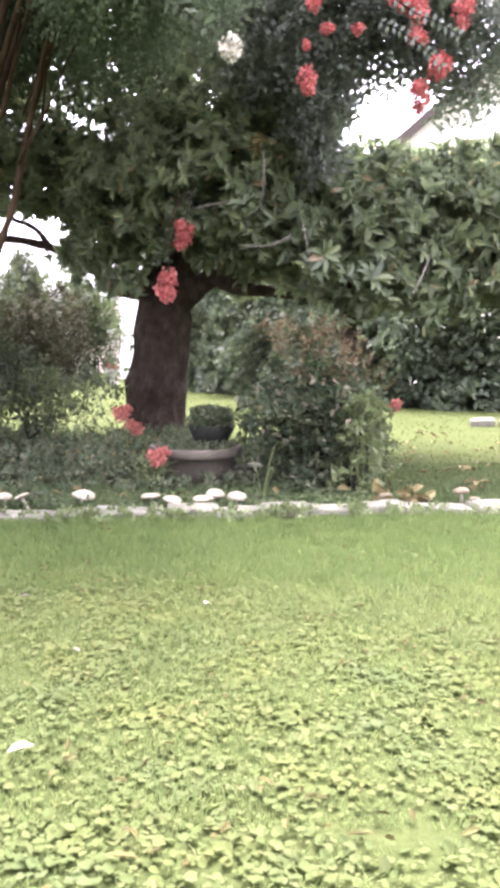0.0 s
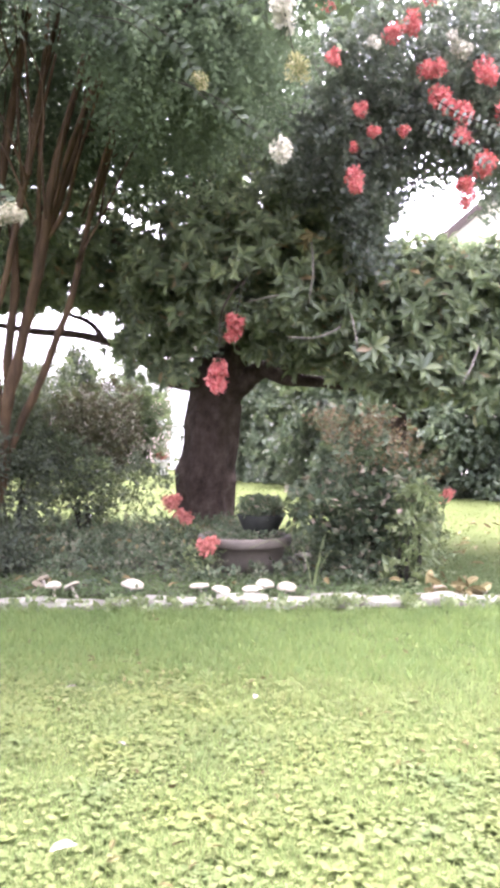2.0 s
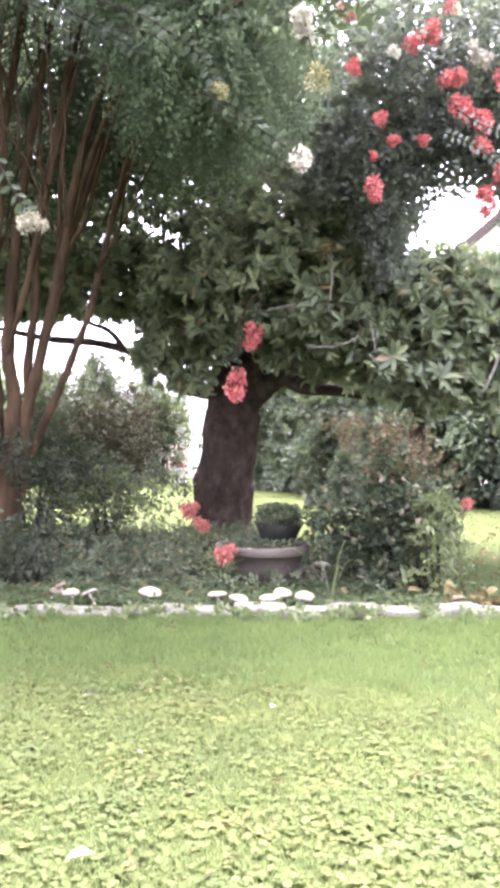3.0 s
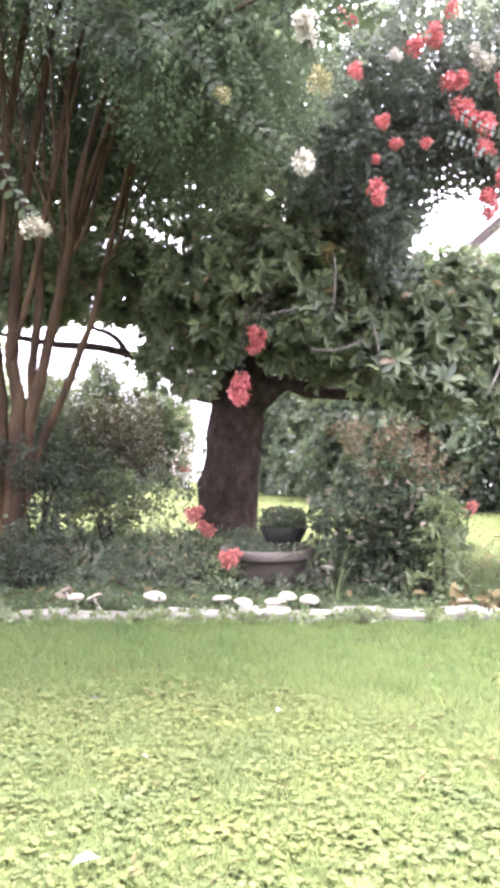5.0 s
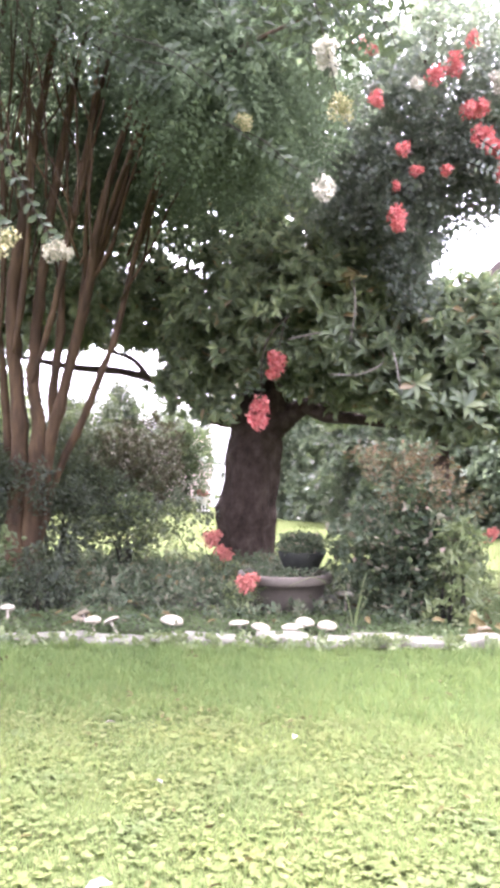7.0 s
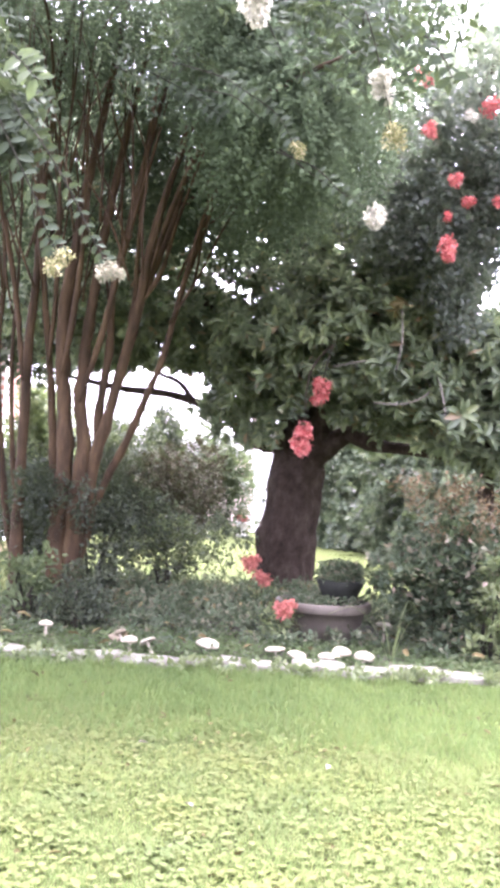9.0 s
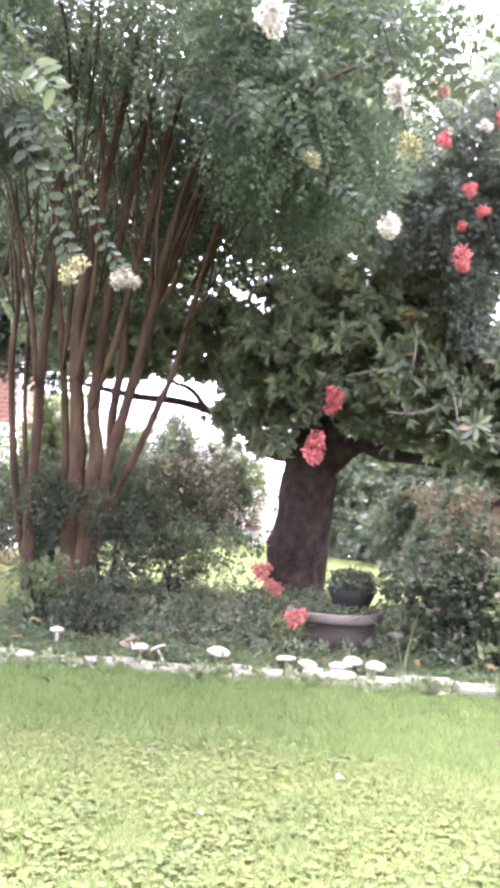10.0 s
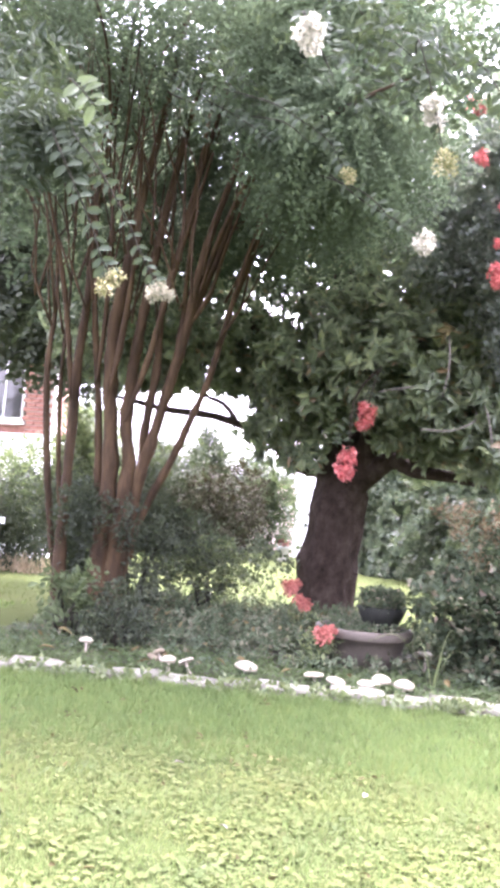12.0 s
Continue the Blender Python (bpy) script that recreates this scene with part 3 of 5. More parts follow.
# ---- crape myrtles ----
def white_crape():
    tree = empty("crape_myrtle", (-2.9, 8.2, 0), "tall many-stemmed crape myrtle with smooth brown stems and white blossom", "tree")
    off = np.array((2.9, -8.2, 0.0))
    thick_stems = [
        ([(-3.16, 8.1, -0.05), (-3.2, 8.1, 0.77), (-3.2, 8.1, 1.58), (-3.2, 8.1, 2.6), (-3.16, 8.1, 3.43), (-3.13, 8.05, 4.3), (-3.02, 8.0, 5.3), (-2.85, 7.9, 6.4)], 0.054),
        ([(-2.83, 8.1, -0.05), (-2.78, 8.1, 1.0), (-2.76, 8.1, 1.68), (-2.83, 8.1, 2.41), (-2.83, 8.05, 3.03), (-2.74, 8.0, 3.57), (-2.66, 8.0, 4.28), (-2.5, 8.0, 5.2), (-2.3, 7.9, 6.3)], 0.078),
        ([(-2.66, 8.15, -0.05), (-2.62, 8.1, 1.01), (-2.57, 8.1, 1.69), (-2.63, 8.1, 2.09), (-2.61, 8.1, 2.62), (-2.52, 8.0, 3.24), (-2.42, 8.0, 4.0), (-2.25, 8.0, 5.0), (-1.95, 7.9, 6.2)], 0.07),
        ([(-2.58, 8.2, 0.3), (-2.51, 8.15, 1.01), (-2.45, 8.1, 1.54), (-2.35, 8.1, 1.94), (-2.24, 8.1, 2.43), (-2.07, 8.0, 3.05), (-1.95, 7.9, 3.67), (-1.83, 7.9, 4.16), (-1.6, 7.9, 4.9), (-1.2, 7.8, 6.0)], 0.062),
    ]
    leaning_stems = [
        ([(-2.52, 8.25, 0.7), (-2.47, 8.2, 1.02), (-2.32, 8.15, 1.4), (-2.14, 8.1, 1.75), (-1.98, 8.1, 2.16), (-1.83, 8.1, 2.57), (-1.67, 8.0, 3.14), (-1.56, 7.9, 3.51), (-1.4, 7.8, 4.0), (-0.9, 7.2, 4.8)], 0.042),
        ([(-2.5, 8.2, 1.3), (-2.46, 8.15, 1.7), (-2.44, 8.1, 2.02), (-2.37, 8.1, 2.63), (-2.35, 8.05, 3.24), (-2.22, 8.0, 3.83), (-2.1, 7.95, 4.4), (-1.85, 7.9, 5.4), (-1.6, 7.8, 6.2)], 0.045),
        ([(-2.82, 8.2, 0.3), (-2.87, 8.2, 1.11), (-2.92, 8.2, 1.67), (-2.99, 8.2, 2.4), (-3.09, 8.15, 3.23), (-3.16, 8.1, 4.06), (-3.25, 8.0, 5.2), (-3.3, 7.9, 6.2)], 0.042),
        ([(-3.3, 8.4, 0.2), (-3.45, 8.4, 1.0), (-3.56, 8.4, 1.71), (-3.65, 8.4, 2.64), (-3.63, 8.4, 3.51), (-3.67, 8.2, 4.5)], 0.04),
        ([(-3.25, 8.4, 0.4), (-3.36, 8.4, 1.2), (-3.43, 8.4, 1.71), (-3.49, 8.4, 2.6), (-3.48, 8.4, 3.47), (-3.42, 8.2, 4.5)], 0.03),
    ]
    slender_stems = [
        ([(-2.63, 8.05, 2.1), (-2.4, 7.95, 2.8), (-2.2, 7.8, 3.5), (-1.8, 7.4, 4.6)], 0.034),
        ([(-2.8, 8.0, 2.4), (-2.7, 7.95, 3.0), (-2.6, 7.8, 3.8), (-2.5, 7.4, 5.0)], 0.034),
        ([(-2.24, 8.1, 2.45), (-2.13, 8.05, 3.1), (-2.08, 7.9, 3.7), (-1.95, 7.6, 4.6)], 0.03),
        ([(-2.07, 8.0, 3.05), (-1.85, 7.95, 3.4), (-1.7, 7.8, 3.8), (-1.35, 7.4, 4.5)], 0.026),
        ([(-3.2, 8.0, 2.3), (-3.28, 7.95, 3.0), (-3.4, 7.8, 3.8), (-3.6, 7.4, 4.9)], 0.032),
        ([(-2.0, 8.0, 3.2), (-1.75, 7.9, 3.9), (-1.6, 7.8, 4.5), (-1.45, 7.7, 5.4)], 0.034),
        ([(-1.62, 8.0, 3.3), (-1.42, 7.9, 3.9), (-1.25, 7.8, 4.5), (-1.1, 7.7, 5.2)], 0.028),
        ([(-2.35, 8.0, 3.2), (-2.15, 7.95, 4.0), (-2.0, 7.8, 4.8), (-1.9, 7.7, 5.6)], 0.03),
        ([(-3.0, 8.15, 2.5), (-2.95, 8.1, 3.2), (-2.93, 8.0, 3.9), (-2.85, 7.6, 5.0)], 0.028),
    ]
    side_stems = [
        ([(-2.0, 8.0, 3.3), (-1.7, 7.6, 3.9), (-1.2, 6.9, 4.4), (-0.5, 5.8, 4.2), (0.0, 4.8, 3.9)], 0.03),
        ([(-2.9, 7.8, 4.2), (-2.6, 6.6, 5.1), (-2.35, 5.3, 5.0), (-2.25, 4.7, 4.8)], 0.012),
    ]
    for ctrl, r in thick_stems + leaning_stems + slender_stems + side_stems:
        v, f = tube(ctrl, [r * (1.5 if ctrl[0][2] < 0 else 0.45), r, r * 0.85, r * 0.6, r * 0.3], 8, 14, 0.3)
        part("stem", np_mesh("stem", v + off, f, True), M_CRAPEBARK, tree)
    twigs = []
    for k in range(55):
        a = np.array((rng.uniform(-3.7, -1.5), rng.uniform(7.2, 8.4), rng.uniform(2.9, 4.4)))
        d = unit(np.array((rng.normal() * 0.5 + (a[0] + 2.6) * 0.3, rng.normal() * 0.4, 1.6)))
        twigs.append(tube([a, a + d * 0.6, a + d * 1.2 + rng.normal(size=3) * 0.12, a + d * 1.9 + rng.normal(size=3) * 0.2], [0.014, 0.011, 0.008, 0.004], 2, 5, 0))
    v, f = merged(twigs)
    part("twig_growth", np_mesh("twig_growth", v + off, f, True), M_CRAPEBARK, tree)["kind"] = "stuff"
    blobs = [(-3.0, 7.5, 6.25, 1.9, 1.6, 1.1, 2200), (-0.8, 7.1, 5.5, 0.9, 1.2, 0.85, 1350), (-0.6, 6.6, 4.5, 0.68, 1.1, 0.8, 1400),
             (-4.5, 7.4, 5.7, 1.3, 1.4, 1.2, 1500), (-2.4, 6.8, 6.7, 2.4, 1.6, 0.9, 600), (-0.4, 5.9, 4.0, 0.6, 0.7, 0.45, 650),
             (-0.85, 6.3, 4.85, 0.5, 0.8, 0.5, 480), (-3.7, 6.3, 5.6, 1.0, 0.8, 0.5, 350), (-0.3, 6.5, 5.3, 0.9, 1.0, 0.8, 900), (-0.85, 7.6, 4.1, 0.5, 0.6, 0.45, 150),
             (-3.0, 8.9, 5.2, 1.8, 0.8, 1.2, 1200), (-1.9, 8.7, 5.0, 0.8, 0.5, 0.7, 450), (-2.6, 7.8, 6.0, 1.4, 0.6, 0.5, 500), (-2.3, 5.5, 5.6, 1.3, 0.7, 0.4, 500), (-1.45, 8.7, 4.45, 0.6, 0.4, 0.4, 200)]
    blobs = [(*q[:6], int(q[6] * 1.1)) for q in blobs]
    pieces = []
    for *b, n in blobs:
        tips, d = in_blob(n, b[:3], b[3:6], 0.45)
        pieces.append(spray_leaves(tips, d, 12, 0.36, 0.05, 0.6, 0.5, FOLD))
    for *b, n in [(-2.7, 9.0, 4.5, 1.9, 0.5, 1.1, 360), (-1.2, 8.6, 4.9, 1.1, 0.5, 0.9, 380), (-2.6, 8.6, 6.2, 2.6, 0.6, 1.0, 300)]:
        tips, d = in_blob(n, b[:3], b[3:6], 0.45)
        pieces.append(spray_leaves(tips, d, 7, 0.4, 0.11, 0.6, 0.4, FOLD))
    v, f = joined(pieces)
    part("crown", np_mesh("crown", v + off, f), M_CRAPE, tree, "fine dark green leaves")["kind"] = "stuff"
    pieces = []
    for *b, n in [(-2.15, 4.4, 3.62, 0.3, 0.35, 0.35, 55), (-2.5, 4.6, 4.0, 0.4, 0.4, 0.4, 60), (0.15, 4.5, 3.95, 0.4, 0.35, 0.22, 50), (-0.3, 4.4, 3.95, 0.3, 0.3, 0.2, 25), (-1.3, 5.4, 4.15, 0.3, 0.3, 0.2, 25), (-2.3, 4.4, 3.3, 0.2, 0.25, 0.25, 25), (-1.9, 4.05, 3.28, 0.2, 0.2, 0.2, 130)]:
        tips, d = in_blob(n, b[:3], b[3:6], 0.5)
        pieces.append(spray_leaves(tips, d * 0.5 + np.array((0.2, -0.2, -0.5)), 8, 0.26, 0.075, 0.52, 0.3))
    v, f = joined(pieces)
    part("hanging_foliage", np_mesh("hanging_foliage", v + off, f), M_CRAPE_NEAR, tree, "darker green leaves on overhanging branches, toned down against sky light")["kind"] = "stuff"
    return tree


crape = white_crape()
CRAPE_AT = Vector((-2.9, 8.2, 0))


def red_crape():
    tree = empty("crape_myrtle", (1.55, 9.4, 0), "slender crape myrtle with red blossom among dark leaves", "tree")
    off = np.array((-1.55, -9.4, 0.0))
    for ctrl, r in (([(1.6, 9.4, -0.05), (1.55, 9.4, 1.0), (1.45, 9.3, 2.2), (1.2, 9.2, 3.6), (1.2, 8.9, 5.2), (1.6, 8.6, 6.6)], 0.085),
                    ([(1.3, 9.25, 3.0), (0.9, 9.0, 3.9), (0.5, 8.7, 4.8)], 0.045),
                    ([(1.2, 8.95, 4.9), (1.9, 8.6, 5.0), (2.9, 8.4, 5.2)], 0.04),
                    ([(1.2, 9.2, 3.5), (0.5, 9.2, 3.4), (-0.1, 8.8, 3.0), (-0.26, 8.6, 2.5)], 0.02),
                    ([(0.0, 8.9, 3.1), (-0.38, 8.65, 2.6), (-0.43, 8.6, 2.0)], 0.012)):
        v, f = tube(ctrl, [r * 1.2, r, r * 0.75, r * 0.35], 8, 12, 0.2)
        part("stem", np_mesh("stem", v + off, f, True), M_BARK, tree)
    blobs = [(1.5, 8.6, 5.2, 1.2, 1.1, 0.75, 1500), (0.7, 8.6, 4.5, 0.75, 0.8, 0.75, 1200), (2.8, 8.4, 5.1, 1.2, 1.1, 0.75, 900),
             (1.8, 8.6, 6.5, 1.8, 1.4, 0.95, 2000), (2.6, 8.2, 4.35, 0.6, 0.5, 0.22, 260), (0.88, 9.1, 3.9, 0.32, 0.4, 0.7, 420), (3.9, 8.4, 5.2, 1.0, 1.0, 0.8, 450), (1.75, 8.3, 4.45, 0.5, 0.5, 0.18, 170), (2.45, 8.3, 4.0, 0.45, 0.4, 0.36, 330), (2.05, 8.2, 4.25, 0.3, 0.3, 0.2, 150), (1.5, 8.4, 4.25, 0.4, 0.4, 0.32, 260), (1.07, 8.45, 3.5, 0.12, 0.25, 0.45, 420), (1.75, 8.3, 4.05, 0.4, 0.3, 0.12, 110), (1.85, 8.4, 4.45, 0.4, 0.4, 0.25, 220)]
    blobs = [(*q[:6], int(q[6] * (0.4 if q[2] > 6 else 1.1 if q[2] > 4.6 else 0.85))) for q in blobs]
    pieces = []
    for *b, n in blobs:
        tips, d = in_blob(n, b[:3], b[3:6], 0.5)
        pieces.append(spray_leaves(tips, d, 8, 0.3, 0.075, 0.58, 0.3, FOLD))
    v, f = joined(pieces)
    part("crown", np_mesh("crown", v + off, f), M_REDCRAPE, tree, "small dark green leaves")["kind"] = "stuff"
    return tree


red_tree = red_crape()
RED_AT = Vector((1.55, 9.4, 0))


def blossoms(tree, origin, spots, material, label, name="blossom", petal=0.24):
    for k, (x, y, z, r) in enumerate(spots):
        v, f = flower_cloud(r, 480 if material is not M_RED else 330, r * petal, seed=k + len(spots) * 10)
        ob = part(name, np_mesh(name, v, f), material, tree, label)
        ob.location = Vector((x, y, z)) - origin


RED_SPOTS = [(1.15, 7.5, 4.81, 0.09), (1.34, 7.5, 4.91, 0.105), (1.48, 7.5, 5.13, 0.07), (1.45, 7.5, 4.5, 0.085), (1.56, 7.5, 4.51, 0.085), (1.56, 7.5, 4.26, 0.1), (1.66, 7.5, 4.21, 0.1), (1.78, 7.5, 4.11, 0.1), (1.77, 7.5, 3.91, 0.09), (1.98, 7.5, 4.49, 0.12), (1.97, 7.5, 3.67, 0.12), (1.79, 7.5, 3.36, 0.085), (1.8, 7.5, 3.46, 0.09), (2.15, 7.5, 4.1, 0.11), (0.83, 7.5, 3.55, 0.1), (0.82, 7.48, 3.47, 0.07), (0.63, 7.5, 4.61, 0.075), (0.87, 7.5, 4.16, 0.07), (0.99, 7.5, 3.96, 0.06), (1.25, 7.5, 3.96, 0.06), (0.8, 7.5, 3.82, 0.05), (0.5, 7.5, 5.11, 0.08), (0.63, 7.9, 5.29, 0.09), (-0.27, 8.6, 2.43, 0.1), (-0.29, 8.6, 2.32, 0.1), (-0.42, 8.6, 1.95, 0.12), (-0.46, 8.6, 1.8, 0.115)]
RED_LEAVES = [[(-0.1, 8.8, 3.0), (-0.22, 8.62, 2.7), (-0.26, 8.6, 2.48)], [(-0.25, 8.7, 2.7), (-0.4, 8.62, 2.3), (-0.43, 8.58, 2.02)], [(-0.3, 8.7, 2.5), (-0.52, 8.6, 2.25), (-0.55, 8.58, 2.08)]]
blossoms(red_tree, RED_AT, RED_SPOTS, M_RED, "crinkled watermelon-red blossom")
WHITE_SPOTS = [(0.1, 4.0, 3.275, 0.066), (0.125, 4.02, 3.235, 0.048), (0.97, 7.3, 4.65, 0.06), (1.77, 7.5, 4.7, 0.095), (1.68, 7.5, 4.78, 0.06), (0.12, 5.0, 2.96, 0.07), (-0.49, 3.7, 3.49, 0.08)]
blossoms(crape, CRAPE_AT, WHITE_SPOTS, M_WHITE, "white crinkled blossom")
blossoms(crape, CRAPE_AT, [(0.16, 4.0, 3.0, 0.07), (-1.36, 3.75, 2.3, 0.08), (-0.37, 5.0, 3.37, 0.055)], M_CREAMBUD, "cream flower buds", petal=0.16)
blossoms(crape, CRAPE_AT, [(-1.13, 3.75, 2.28, 0.062), (-1.08, 3.76, 2.26, 0.035)], M_BEAD, "pale round flower buds", petal=0.16)


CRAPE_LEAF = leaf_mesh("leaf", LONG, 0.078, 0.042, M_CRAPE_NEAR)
DARK_LEAF = leaf_mesh("leaf", LONG, 0.08, 0.036, M_CRAPE)
RED_LEAF = leaf_mesh("leaf", LONG, 0.066, 0.034, M_REDCRAPE)
PALE_LEAF = leaf_mesh("leaf", LONG, 0.11, 0.05, M_SUCKER)


def leafy_branch(tree, origin, ctrl, pairs, first=0.2, mesh=CRAPE_LEAF, scale=1.0):
    """A hanging branch with pairs of leaves, each leaf a piece of its own."""
    pts = path_points(ctrl, 8)
    ob = part("branch", np_mesh("branch", *tube(ctrl, [0.005, 0.004, 0.0025], 6, 7, 0), True), M_TWIG, tree, "drooping leafy flowering branch")
    ob.location = -origin
    for k in range(pairs):
        s = (first + (0.97 - first) * k / (pairs - 1)) * (len(pts) - 1)
        i = min(int(s), len(pts) - 2)
        p = pts[i] + (pts[i + 1] - pts[i]) * (s - i)
        d = Vector(pts[i + 1] - pts[i]).normalized()
        for side in (-1, 1):
            ac = d.cross(Vector((0, 1, 0))).normalized() * side + Vector((random.uniform(-0.25, 0.25), random.uniform(-0.5, 0.5), random.uniform(-0.35, 0.2)))
            a = (ac + d * 0.45).normalized()
            up = Vector((random.uniform(-0.5, 0.5), -1, random.uniform(-0.4, 0.6)))
            c = up.cross(a).normalized()
            m = Matrix((a, c, a.cross(c))).transposed().to_4x4()
            lf = new("leaf", mesh)
            lf.parent = ob
            lf.matrix_local = Matrix.Translation(Vector(p)) @ m @ Matrix.Scale(scale * random.uniform(0.75, 1.1), 4)


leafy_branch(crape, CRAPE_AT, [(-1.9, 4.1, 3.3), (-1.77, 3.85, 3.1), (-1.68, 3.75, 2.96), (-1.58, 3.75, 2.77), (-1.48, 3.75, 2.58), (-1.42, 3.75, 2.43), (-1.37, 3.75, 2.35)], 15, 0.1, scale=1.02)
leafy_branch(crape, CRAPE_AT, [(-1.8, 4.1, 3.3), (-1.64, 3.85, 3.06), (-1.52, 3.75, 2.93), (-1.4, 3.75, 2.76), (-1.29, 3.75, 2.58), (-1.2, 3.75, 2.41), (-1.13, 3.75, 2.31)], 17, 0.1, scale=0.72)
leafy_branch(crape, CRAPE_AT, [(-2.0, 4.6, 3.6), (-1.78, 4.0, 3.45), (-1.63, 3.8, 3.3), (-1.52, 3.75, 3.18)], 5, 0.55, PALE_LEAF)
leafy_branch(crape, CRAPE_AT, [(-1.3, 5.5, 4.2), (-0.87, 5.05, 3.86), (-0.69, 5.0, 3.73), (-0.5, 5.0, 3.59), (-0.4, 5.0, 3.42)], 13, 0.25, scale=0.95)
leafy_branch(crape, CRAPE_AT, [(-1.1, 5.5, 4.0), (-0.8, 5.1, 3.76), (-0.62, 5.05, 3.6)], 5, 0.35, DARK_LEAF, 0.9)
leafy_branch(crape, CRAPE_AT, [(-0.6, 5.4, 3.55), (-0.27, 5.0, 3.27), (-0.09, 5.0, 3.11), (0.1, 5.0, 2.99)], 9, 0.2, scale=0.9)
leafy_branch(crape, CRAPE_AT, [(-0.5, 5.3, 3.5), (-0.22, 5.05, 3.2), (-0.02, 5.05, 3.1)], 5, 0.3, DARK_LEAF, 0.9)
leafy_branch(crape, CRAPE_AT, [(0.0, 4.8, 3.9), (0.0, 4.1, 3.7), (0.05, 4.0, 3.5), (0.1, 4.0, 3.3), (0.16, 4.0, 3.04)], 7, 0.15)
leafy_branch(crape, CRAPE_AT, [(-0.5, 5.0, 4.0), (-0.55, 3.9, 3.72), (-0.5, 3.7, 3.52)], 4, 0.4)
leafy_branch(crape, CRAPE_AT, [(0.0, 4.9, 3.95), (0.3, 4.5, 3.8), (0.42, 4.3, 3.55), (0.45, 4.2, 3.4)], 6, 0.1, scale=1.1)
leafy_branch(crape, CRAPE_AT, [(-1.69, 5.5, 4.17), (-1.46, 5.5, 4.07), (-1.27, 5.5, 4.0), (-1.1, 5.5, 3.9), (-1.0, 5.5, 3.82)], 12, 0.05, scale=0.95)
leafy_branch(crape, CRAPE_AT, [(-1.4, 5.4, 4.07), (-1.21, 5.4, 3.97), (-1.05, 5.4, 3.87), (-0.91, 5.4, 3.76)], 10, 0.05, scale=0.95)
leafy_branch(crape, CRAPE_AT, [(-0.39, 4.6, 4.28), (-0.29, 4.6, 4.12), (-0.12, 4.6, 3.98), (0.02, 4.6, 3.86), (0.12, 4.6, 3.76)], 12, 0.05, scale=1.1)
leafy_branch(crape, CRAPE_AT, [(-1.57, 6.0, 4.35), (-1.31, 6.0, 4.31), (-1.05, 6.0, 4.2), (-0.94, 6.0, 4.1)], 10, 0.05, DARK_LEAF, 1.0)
leafy_branch(red_tree, RED_AT, [(1.38, 7.3, 3.96), (1.57, 7.3, 3.88), (1.77, 7.3, 3.75), (1.93, 7.3, 3.6)], 11, 0.05, RED_LEAF, 1.0)
leafy_branch(red_tree, RED_AT, [(1.5, 7.3, 4.15), (1.7, 7.3, 4.02), (1.9, 7.3, 3.95), (2.08, 7.3, 3.85)], 10, 0.05, RED_LEAF, 1.0)
for ctrl in RED_LEAVES:
    leafy_branch(red_tree, RED_AT, ctrl, 6, 0.2, scale=0.8)


# ---- other foliage ----
def bush(name, place, blobs, material, label, category="shrub", per=7, twig=0.22, size=0.05, slim=0.6, stems=5, droop=0.1, form=SMALL, group="", crown_label=""):
    """A shrub: short stems and a ragged mass of leafy twigs. blobs are relative to place."""
    ob = empty(name, place, label, category, group)
    top = max(b[2] for b in blobs)
    tubes = []
    for k in range(stems):
        a = 6.283 * k / stems + rng.random()
        b = blobs[int(rng.integers(len(blobs)))]
        tubes.append(tube([(0.06 * math.cos(a), 0.06 * math.sin(a), -0.04), (0.3 * b[0] + 0.1 * math.cos(a), 0.3 * b[1] + 0.1 * math.sin(a), top * 0.45), (b[0], b[1], b[2])], [0.022, 0.016, 0.006], 4, 7, 0.1))
    for tb in tubes:
        part("stem", np_mesh("stem", *tb, True), M_TWIG, ob)
    pieces = []
    for *b, n in blobs:
        tips, d = in_blob(n, b[:3], b[3:6], 0.45)
        tips[:, 2] = np.maximum(tips[:, 2], 0.02)
        pieces.append(spray_leaves(tips, d + np.array((0, 0, 0.35)), per, twig, size, slim, droop, form))
    v, f = joined(pieces)
    v[:, 2] = np.maximum(v[:, 2], -place[2] + 0.01)
    part("foliage", np_mesh("foliage", v, f), material, ob, crown_label)["kind"] = "stuff"
    return ob


rose = bush("rose_bush", (0.95, 7.5, 0.03), [(0.02, 0, 0.32, 0.25, 0.3, 0.32, 260), (-0.25, 0, 0.62, 0.38, 0.3, 0.2, 330), (0.12, 0.05, 0.66, 0.4, 0.32, 0.3, 420), (0.02, 0, 0.98, 0.3, 0.28, 0.22, 130)],
            M_ROSE, "dense dark-leaved rose bush with bronze new shoots beside the planter", "rose bush", 6, 0.2, 0.07, 0.7)
pieces = []
for b, n in (((0.05, 0, 0.98, 0.34, 0.25, 0.24), 66), ((0.3, 0, 0.9, 0.22, 0.25, 0.22), 40), ((-0.3, 0, 1.2, 0.13, 0.15, 0.1), 24), ((0.02, 0, 1.2, 0.22, 0.2, 0.12), 20)):
    tips, d = in_blob(n, b[:3], b[3:], 0.5)
    pieces.append(spray_leaves(tips[: n * 2 // 3], d[: n * 2 // 3] * 0.35 + np.array((0, 0, 1.3)), 10, 0.36, 0.055, 0.5, -0.3))
part("shoot_growth", np_mesh("shoot_growth", *joined(pieces)), M_BRONZE, rose, "bronze-red young leaves")["kind"] = "stuff"
